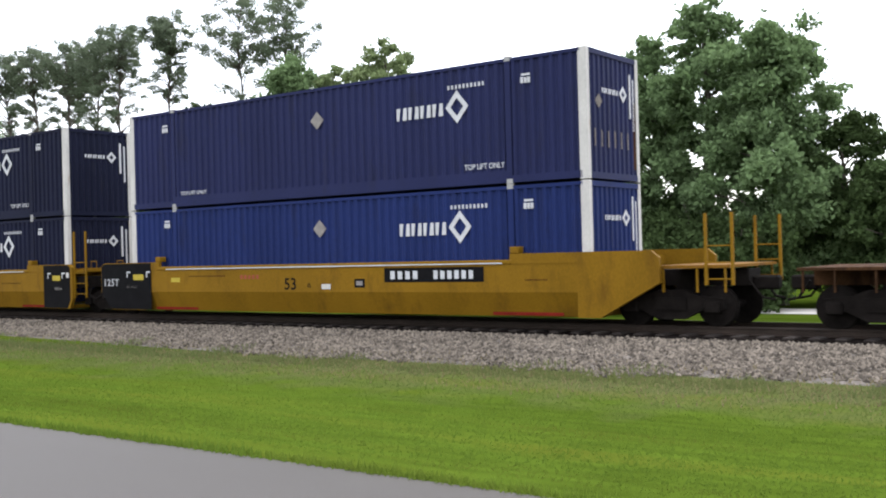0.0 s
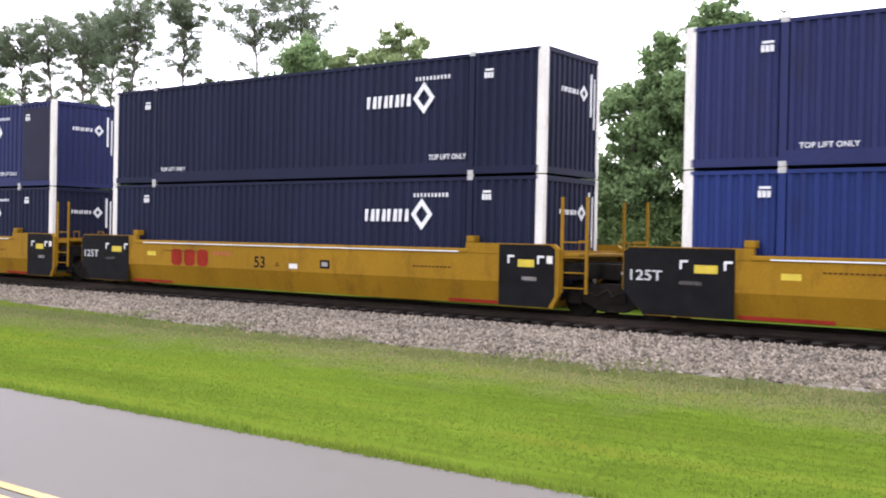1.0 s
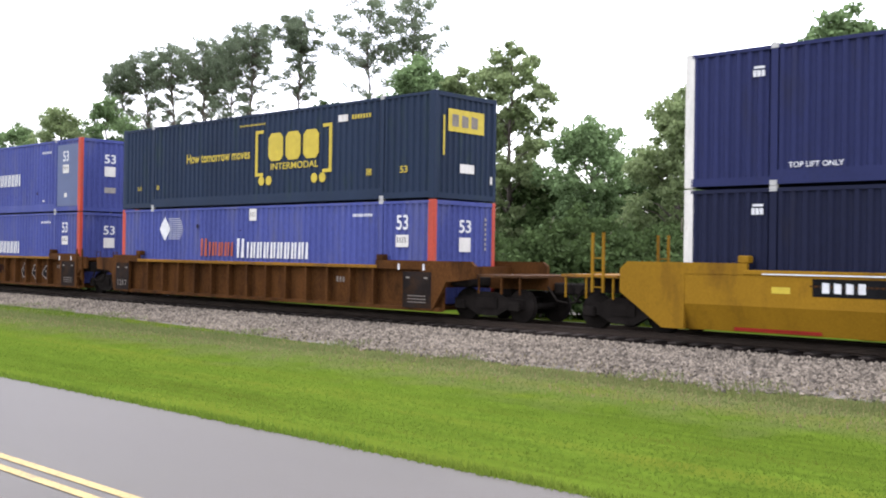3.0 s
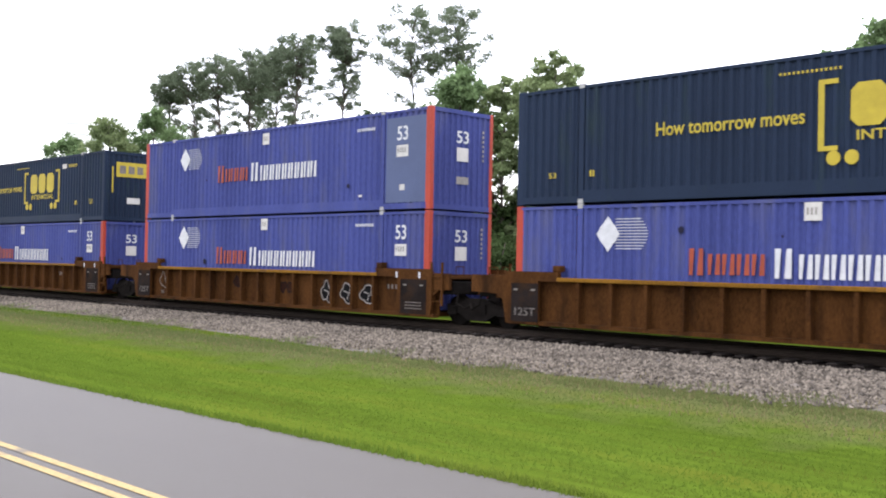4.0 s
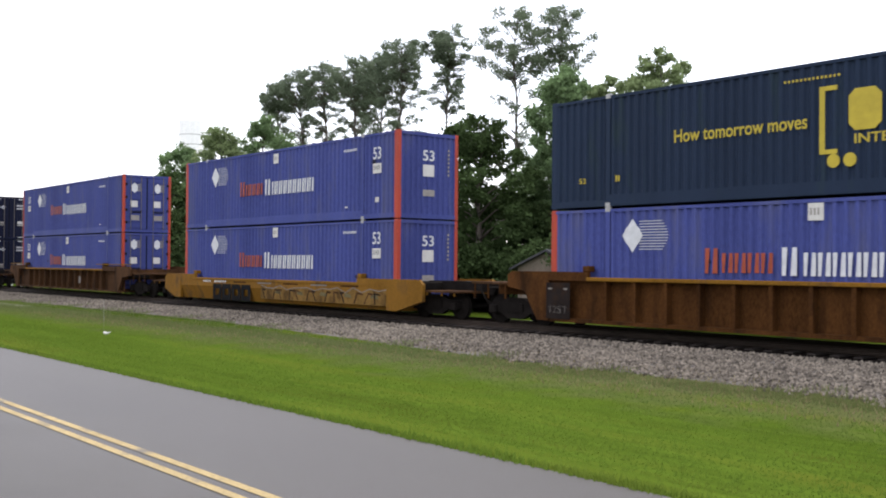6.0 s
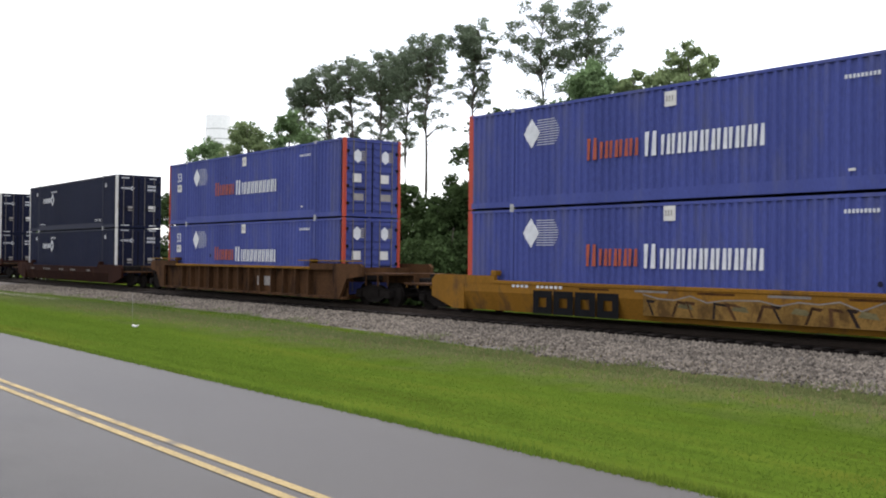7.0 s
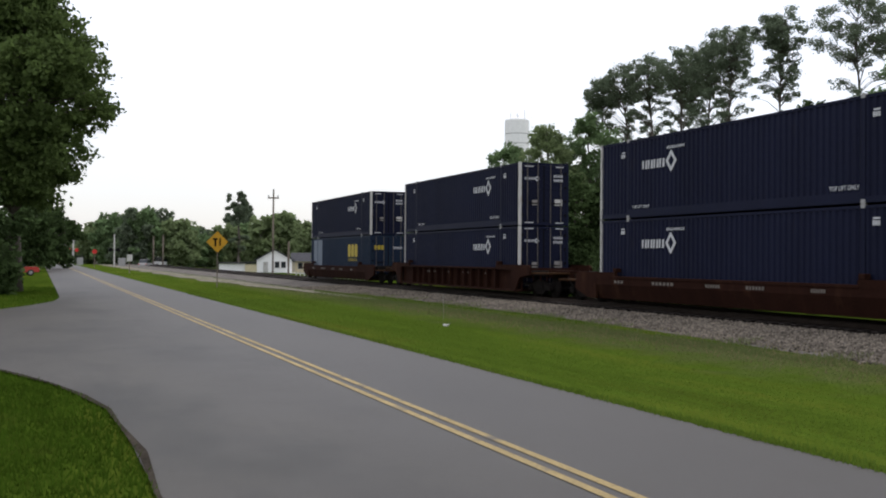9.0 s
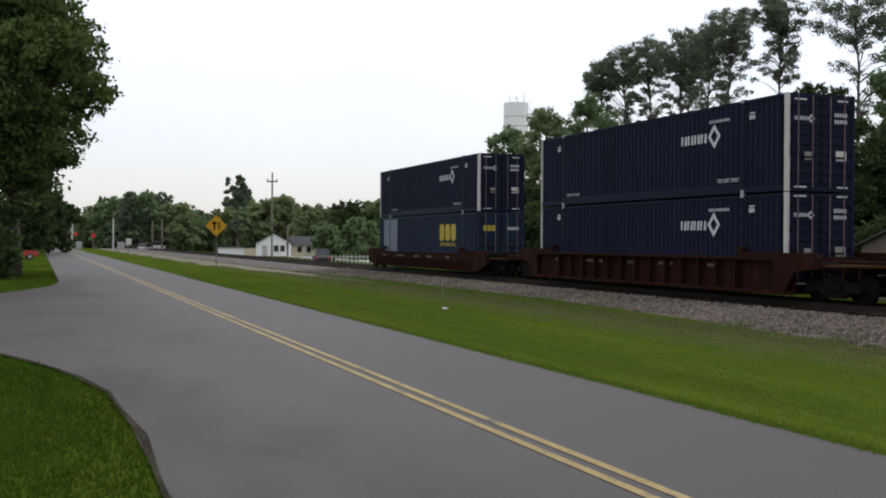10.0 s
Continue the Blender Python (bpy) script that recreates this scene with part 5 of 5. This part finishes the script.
prism(bm, [(0.45 * math.cos(radians(22.5 + 45 * k)), 2.9 + 0.45 * math.sin(radians(22.5 + 45 * k))) for k in range(8)], -0.10, -0.07)
part("plate", bm, M_STOP, sg)

# level crossing mast with red lamps and crossbuck, and a second one behind
for az, dist, h in ((89.15, 255, 8.6), (87.1, 225, 6.6)):
    x, y = at(az, dist)
    sg = thing("crossing_signal", pose(x, y, 0, 0, 0, az), "white railway crossing mast with paired lamps", "crossing signal")
    part("mast", post_bm(h, 0.22 if h > 8 else 0.16), M_WHITE, sg)
    for s in (-1, 1):
        bm = bmesh.new()
        tube(bm, [(s * 0.75, -0.1, 3.4), (s * 0.75, -0.35, 3.4)], [0.42, 0.38], 14)
        part("lamp", bm, M_BLACK if h < 8 else M_STOP, sg, "round signal lamp")
    part("cross_arm", boxes((-0.9, 0.9, -0.08, 0.08, 3.3, 3.5)), M_STEEL, sg)
    if h > 8:
        part("signal_head", bevelled(0.05, (-0.95, -0.3, -0.35, 0.1, 5.0, 7.4)), M_BLACK, sg)
    part("relay_case", bevelled(0.03, (0.8, 2.2, -0.4, 0.4, 0, 1.7)), M_GALV, sg)


# wooden poles
def utility_pole(az, dist, h, r, arm, label):
    x, y = at(az, dist)
    p = thing("utility_pole", pose(x, y, -0.6, 0, 0, az), label, "utility pole")
    bm = bmesh.new()
    tube(bm, [(0, 0, 0), (0, 0, h * 0.5), (0.03, 0, h)], [r, r * 0.85, r * 0.65], 10)
    part("pole", bm, M_POLE, p)
    if arm:
        part("cross_arm", boxes((-0.65, 0.65, -0.07, 0.07, h - 1.15, h - 0.98)), M_POLE, p)
        for k in (-0.55, 0.0, 0.55):
            bm = bmesh.new()
            tube(bm, [(k, 0, h - 0.98), (k, 0, h - 0.8), (k, 0, h - 0.72)], [0.05, 0.08, 0.03], 8)
            part("insulator", bm, M_GALV, p)


utility_pole(78.8, 125, 10.8, 0.145, True, "tall weathered wooden utility pole with a cross-arm")
utility_pole(77.95, 125, 4.6, 0.17, False, "short dark wooden pole beside the railway")
utility_pole(85.1, 235, 7.0, 0.22, False, "leaning pale pole far along the railway")
utility_pole(84.6, 235, 7.4, 0.22, False, "pale pole far along the railway")


# cottage beyond the railway
def window(parent, x, z, y=-0.0, w=0.8, h=1.1):
    fr = part("window", boxes((x - w / 2 - 0.08, x + w / 2 + 0.08, y - 0.07, y - 0.01, z - 0.08, z + h + 0.08)), M_WHITE, parent)
    part("pane", boxes((x - w / 2, x + w / 2, y - 0.085, y - 0.072, z, z + h)), M_GLASS, fr)


x, y = at(78.65, 200)
hs = thing("house", pose(x, y, -0.9, 0, 0, 78), "small white gabled cottage with dark roof and cream wing", "house")
bm = bmesh.new()
prism(bm, [(-3.4, 0), (3.2, 0), (3.2, 2.5), (-0.1, 4.35), (-3.4, 2.5)], 0, 9)
part("wall", bm, M_SIDING, hs)
bm = bmesh.new()
prism(bm, [(-3.9, 2.25), (-0.1, 4.42), (3.7, 2.25), (3.7, 2.45), (-0.1, 4.62), (-3.9, 2.45)], -0.35, 9.3)
bmesh.ops.recalc_face_normals(bm, faces=bm.faces[:])
part("roof", bm, M_ROOF, hs)
for k in (0.4, 1.6):
    window(hs, k, 1.0)
part("door", boxes((-2.2, -1.3, -0.05, 0.0, 0.1, 2.1)), M_WHITE, hs)
part("wing_wall", boxes((3.2, 10.2, 1.0, 8.0, 0, 2.3)), M_CREAM, hs)
bm = bmesh.new()
v = [bm.verts.new(p) for p in ((3.0, 0.2, 2.2), (10.8, 0.2, 2.2), (10.8, 8.6, 2.2), (3.0, 8.6, 2.2), (3.0, 4.4, 3.9), (10.0, 4.4, 3.9))]
for q in ((0, 1, 5, 4), (2, 3, 4, 5), (1, 2, 5), (3, 0, 4), (3, 2, 1, 0)):
    bm.faces.new([v[i] for i in q])
part("wing_roof", bm, M_ROOF, hs)
for k in (4.8, 6.6, 9.2):
    window(hs, k, 0.8, 1.0)
for k in (3.6, 5.8, 8.0):
    part("porch_post", boxes((k - 0.07, k + 0.07, 0.3, 0.44, 0, 2.2)), M_WHITE, hs)
part("annex_wall", boxes((-10.5, -5.6, 1.5, 6.0, 0, 1.75)), M_SIDING, hs)
part("annex_roof", boxes((-10.8, -5.3, 1.1, 6.4, 1.75, 1.95)), M_ROOF, hs)
part("porch_wall", boxes((-5.6, -3.4, 0.8, 5.0, 0, 1.6)), M_CREAM, hs)
part("porch_roof", boxes((-5.7, -3.42, 0.4, 5.4, 1.9, 2.02)), M_ROOF, hs)

# grey shed behind the railway
x, y = at(45.7, 58)
sh = thing("shed", pose(x, y, -0.9, 0, 0, 30), "low wooden shed with a grey gabled roof", "shed")
bm = bmesh.new()
prism(bm, [(-1.7, 0), (1.7, 0), (1.7, 2.9), (0, 3.75), (-1.7, 2.9)], 0, 4)
part("wall", bm, M_POLE, sh)
bm = bmesh.new()
prism(bm, [(-2.1, 2.75), (0, 3.8), (2.1, 2.75), (2.1, 2.85), (0, 3.92), (-2.1, 2.85)], -0.4, 4.4)
bmesh.ops.recalc_face_normals(bm, faces=bm.faces[:])
part("roof", bm, M_ROOF, sh)

# far pale building at the end of the road
x, y = at(89.95, 300)
fb = thing("far_building", pose(x, y, 0, 0, 0, 90), "low blue-grey building at the end of the road", "building")
part("wall", boxes((-7, 3, 0, 8, 0, 3.6)), M_PALE, fb)
bm = bmesh.new()
prism(bm, [(-7.6, 3.5), (3.6, 3.5), (1.5, 6.0), (-5.5, 6.0)], -0.5, 8.5)
part("roof", bm, M_PLACARD, fb)
for k in (-5, -2, 1):
    window(fb, k, 1.2, 0.0, 1.2, 1.3)

# white water tower over the trees
x, y = at(65.3, 260)
wtow = thing("water_tower", pose(x, y, -0.9, 0, 0, 65), "white cylindrical water tower on slender legs", "water tower")
bm = bmesh.new()
tube(bm, [(0, 0, z) for z in (29.0, 29.8, 37.4, 37.7, 38.3)], [2.6, 3.1, 3.1, 3.0, 0.4], 14)
part("tank", bm, M_SIDING, wtow)
bm = bmesh.new()
tube(bm, [(0, 0, 0), (0, 0, 29.2)], [0.7, 0.7], 12)
part("riser", bm, M_SIDING, wtow)
for k in range(4):
    a = k * math.pi / 2 + 0.5
    bm = bmesh.new()
    tube(bm, [(4.4 * math.cos(a), 4.4 * math.sin(a), 0), (3.2 * math.cos(a), 3.2 * math.sin(a), 30)], [0.25, 0.2], 8)
    part("leg", bm, M_SIDING, wtow)
part("ladder", boxes((3.5, 3.56, -0.3, -0.25, 5, 38.5), (3.5, 3.56, 0.25, 0.3, 5, 38.5)), M_GALV, wtow)
bm = bmesh.new()
tube(bm, [(0, 0, 38.2), (0, 0, 39.3)], [0.12, 0.08], 6)
part("vent", bm, M_GALV, wtow)
for k, h in ((-1.6, 1.8), (0.4, 1.1), (1.9, 2.4)):
    bm = bmesh.new()
    tube(bm, [(k, 0.9, 37.6), (k, 0.9, 38.0 + h)], [0.09, 0.06], 6)
    part("antenna", bm, M_GALV, wtow)
tagged(part("panel_seam", boxes(*[(3.02 * math.cos(a) - 0.05, 3.02 * math.cos(a) + 0.05, 3.02 * math.sin(a) - 0.05, 3.02 * math.sin(a) + 0.05, 29.9, 37.3) for a in [k * math.tau / 14 for k in range(14)]]), M_GALV, wtow), kind="stuff")
for z in (31.6, 34.0):
    bm = bmesh.new()
    tube(bm, [(0, 0, z), (0, 0, z + 0.14)], [3.14, 3.14], 14)
    part("hoop", bm, M_GALV, wtow)


# parked vehicles
def parked_car(az, dist, rz, paint, z, label, tall=0.0, length=4.6):
    x, y = at(az, dist)
    c = thing("parked_car", pose(x, y, z, 0, 0, rz), label, "car")
    a = length / 2
    bm = bmesh.new()
    prism(bm, [(-a, 0.35), (a, 0.35), (a + 0.02, 0.7), (a - 0.15, 0.9 + tall * 0.3), (-a + 0.2, 0.95 + tall * 0.3), (-a, 0.8)], -0.88, 0.88)
    bmesh.ops.bevel(bm, geom=bm.edges[:], offset=0.06, segments=2, affect="EDGES")
    part("body", bm, paint, c)
    bm = bmesh.new()
    prism(bm, [(-a + 0.35, 0.9 + tall * 0.3), (a - 1.3, 0.9 + tall * 0.3), (a - 1.9, 1.45 + tall), (-a + 0.7, 1.45 + tall)], -0.78, 0.78)
    bmesh.ops.bevel(bm, geom=bm.edges[:], offset=0.05, segments=2, affect="EDGES")
    part("cabin", bm, M_GLASS, c)
    part("roof", bevelled(0.03, (-a + 0.65, a - 1.85, -0.76, 0.76, 1.43 + tall, 1.49 + tall)), paint, c)
    for wx in (-a + 0.85, a - 0.85):
        for s in (-1, 1):
            bm = bmesh.new()
            tube(bm, [(wx, s * 0.70, 0.33), (wx, s * 0.74, 0.33), (wx, s * 0.88, 0.33), (wx, s * 0.90, 0.33)], [0.31, 0.33, 0.33, 0.3], 18)
            w = part("wheel", bm, M_RUBBER, c)
            bm = bmesh.new()
            tube(bm, [(wx, s * 0.895, 0.33), (wx, s * 0.91, 0.33)], [0.2, 0.18], 12)
            part("rim", bm, M_GALV, w)
    for s in (-1, 1):
        part("tail_light", bevelled(0.01, (-a - 0.01, -a + 0.06, s * 0.7 - 0.12, s * 0.7 + 0.12, 0.7, 0.85)), M_STOP, c)
        part("headlight", bevelled(0.01, (a - 0.06, a + 0.03, s * 0.65 - 0.15, s * 0.65 + 0.15, 0.65, 0.78)), M_GALV, c)


parked_car(76.1, 118, 170, M_CAR_DARK, -0.55, "dark parked car beside the cottage", 0.25)
parked_car(92.0, 118, 95, M_CAR_RED, -0.02, "red car waiting in the shade of the roadside trees", 0.1)
parked_car(84.6, 262, 100, M_SIDING, -0.3, "white van parked near the railway", 0.7, 5.0)
parked_car(85.5, 222, 160, M_GALV, -0.3, "grey pickup parked near the railway", 0.3, 5.0)

# picket fence beside the cottage
fence = thing("picket_fence", pose(*at(75.3, 130), -0.75, 0, 0, 80), "low white picket fence by the cottage", "fence")
part("fence_rail", boxes((-5, 5, -0.03, 0.03, 0.85, 0.95)), M_WHITE, fence)
for k in range(21):
    part("picket", boxes((-5 + 0.5 * k - 0.06, -5 + 0.5 * k + 0.06, -0.05, 0.0, 0, 1.15)), M_WHITE, fence)

# wire stake with torn white plastic on the verge
st = thing("marker_stake", pose(*at(69.6, 32.0), 0), "thin wire marker stake with torn white plastic at its foot", "marker")
bm = bmesh.new()
tube(bm, [(0, 0, -0.1), (0.01, 0, 0.5), (-0.02, 0, 1.0)], [0.005, 0.005, 0.004], 6)
part("wire", bm, M_GALV, st)
bm = bmesh.new()
tube(bm, [(0.02, 0.02, 0.03), (0.15, -0.03, 0.05), (0.3, 0.0, 0.03), (0.42, 0.04, 0.09)], [0.03, 0.045, 0.04, 0.01], 7)
part("plastic_strip", bm, M_WHITE, st, "torn white plastic strip")

# ---------------------------------------------------------------- grass blades and stones
rng = np.random.default_rng(4)


def ground_z(y):
    return np.interp(y, [-90, 0.9, 7.7, 8.1, 14.6, 15.2, 15.8, 17.6, 19.0, 19.6], [-0.03, -0.03, -0.02, 0.015, 0.0, 0.0, 0.02, 0.10, 0.17, 0.20])


def blades(name, x, y, low, high, material, label, wide=1.0):
    n = len(x)
    z = ground_z(y)
    a = rng.random(n) * math.tau
    w = (0.007 + 0.008 * rng.random(n)) * wide
    h = low + (high - low) * rng.random(n) ** 1.5
    lx, ly = rng.normal(0, 0.35, n) * h, rng.normal(0, 0.35, n) * h
    v = np.empty((n, 3, 3))
    v[:, 0] = np.stack([x - w * np.cos(a), y - w * np.sin(a), z], 1)
    v[:, 1] = np.stack([x + w * np.cos(a), y + w * np.sin(a), z], 1)
    v[:, 2] = np.stack([x + lx, y + ly, z + h], 1)
    me = bpy.data.meshes.new(name)
    me.from_pydata(v.reshape(-1, 3).tolist(), [], np.arange(3 * n).reshape(-1, 3).tolist())
    me.materials.append(material)
    return tagged(new(name, me), label, "grass", kind="stuff")


def spread(n, x0, x1, y0, y1, pack=1.0):
    return x1 - (x1 - x0) * rng.random(n) ** pack, y0 + (y1 - y0) * rng.random(n)


x, y = spread(210000, -52, 4, 7.66, 15.7, 1.35)
blades("grass", x, y, 0.012, 0.032, M_VERGE_BLADE, "short mown green grass on the verge")
x, y = spread(36000, -150, -34, 7.66, 16.4, 1.8)
keep = rng.random(len(x)) < (-34 - x) / 14
blades("grass", x[keep], y[keep], 0.02, 0.05, M_VERGE_BLADE, "short mown green grass farther along the verge", 2.2)
x, y = spread(14000, -60, 4, 7.52, 7.78, 1.3)
blades("edge_grass", x, y, 0.05, 0.13, M_VERGE_BLADE, "longer grass along the road edge")
x, y = spread(16000, -45, 4, 12.4, 16.8, 1.2)
keep = rng.random(len(x)) < 1 - np.abs(y - 15.0) / 2.6
blades("dry_grass", x[keep], y[keep], 0.03, 0.10, M_DRY, "thin dry grass at the foot of the ballast")
x, y = spread(44000, -60, 4, 14.4, 18.2, 1.2)
y0 = np.interp(-x, [15, 33, 50, 60], [15.4, 16.7, 16.8, 16.2])
keep = np.sin(x * 1.3 + 2 * np.sin(x * 0.37)) + 0.8 * np.sin(x * 3.1) > (y - y0) * 1.6
blades("weeds", x[keep], y[keep], 0.04, 0.14, M_VERGE_BLADE, "green weeds creeping into the ballast")
x, y = spread(70000, -22, -1.5, -5.5, 0.98)
edge = np.interp(-x, [0, 12, 14.9, 16.5, 18.1, 19.4, 20.5, 21.6, 23.0], [0.73, 0.73, 0.65, 0.37, -0.02, -0.45, -0.87, -1.51, -2.55])
keep = (y < edge) & (y > -0.35 * np.abs(x))
blades("near_grass", x[keep], y[keep], 0.03, 0.11, M_BLADE, "unmown green grass at the street corner")
x, y = spread(14000, -75, -41, -6, 0.95)
edge = np.interp(-x, [40.5, 43.8, 47, 51, 55, 60, 80], [-3.25, -1.75, -0.65, 0.35, 0.65, 0.7, 0.7])
keep = y < edge
blades("far_grass", x[keep], y[keep], 0.05, 0.15, M_BLADE, "green lawn past the side street")


def stones(name, n, x0, x1, y0, y1, size, label, pack):
    x, y = spread(n, x0, x1, y0, y1, pack)
    toe = np.interp(-x, [15, 33, 50, 68], [15.75, 17.0, 17.0, 15.9]) + 0.25 * np.sin(x * 0.9) + 0.18 * np.sin(x * 2.7 + 1)
    keep = y > toe - 0.5 * rng.random(n) ** 3
    x, y = x[keep], y[keep]
    n = len(x)
    z = ground_z(y)
    s = size * (0.55 + 0.9 * rng.random((n, 1, 1)))
    base = np.array([(1, 0, 0), (-0.6, 0.8, 0), (-0.6, -0.8, 0), (0.1, 0.1, 1), (0.05, 0, -1)], float)
    v = base[None] * (0.65 + 0.7 * rng.random((n, 5, 3))) * s
    a = rng.random(n) * math.tau
    c, d = np.cos(a)[:, None], np.sin(a)[:, None]
    v = np.stack([v[:, :, 0] * c - v[:, :, 1] * d, v[:, :, 0] * d + v[:, :, 1] * c, v[:, :, 2] * 0.75], 2)
    v += np.stack([x, y, z + size * 0.25], 1)[:, None]
    f = np.array([(0, 1, 3), (1, 2, 3), (2, 0, 3), (1, 0, 4), (2, 1, 4), (0, 2, 4)])
    f = (f[None] + 5 * np.arange(n)[:, None, None]).reshape(-1, 3)
    me = bpy.data.meshes.new(name)
    me.from_pydata(v.reshape(-1, 3).tolist(), [], f.tolist())
    me.materials.append(M_STONE)
    tagged(new(name, me), label, "ballast", kind="stuff")


stones("ballast_stones", 62000, -70, 3, 14.9, 19.7, 0.043, "loose grey crushed ballast stones", 1.3)



def motions():
    for ob, x, y, z in movers:
        walk(ob, [(t, pose(x + run, y, z)) for t, run in RUN])
    times, runs = zip(*RUN)
    ticks = [k / 30 for k in range(301)]
    turns = [math.degrees(float(r) / 0.42) for r in np.interp(ticks, times, runs)]
    for ob, u in wheelsets:
        walk(ob, [(t, pose(u, 0, 0.42, 0, a, 0)) for t, a in zip(ticks, turns)])


motions()
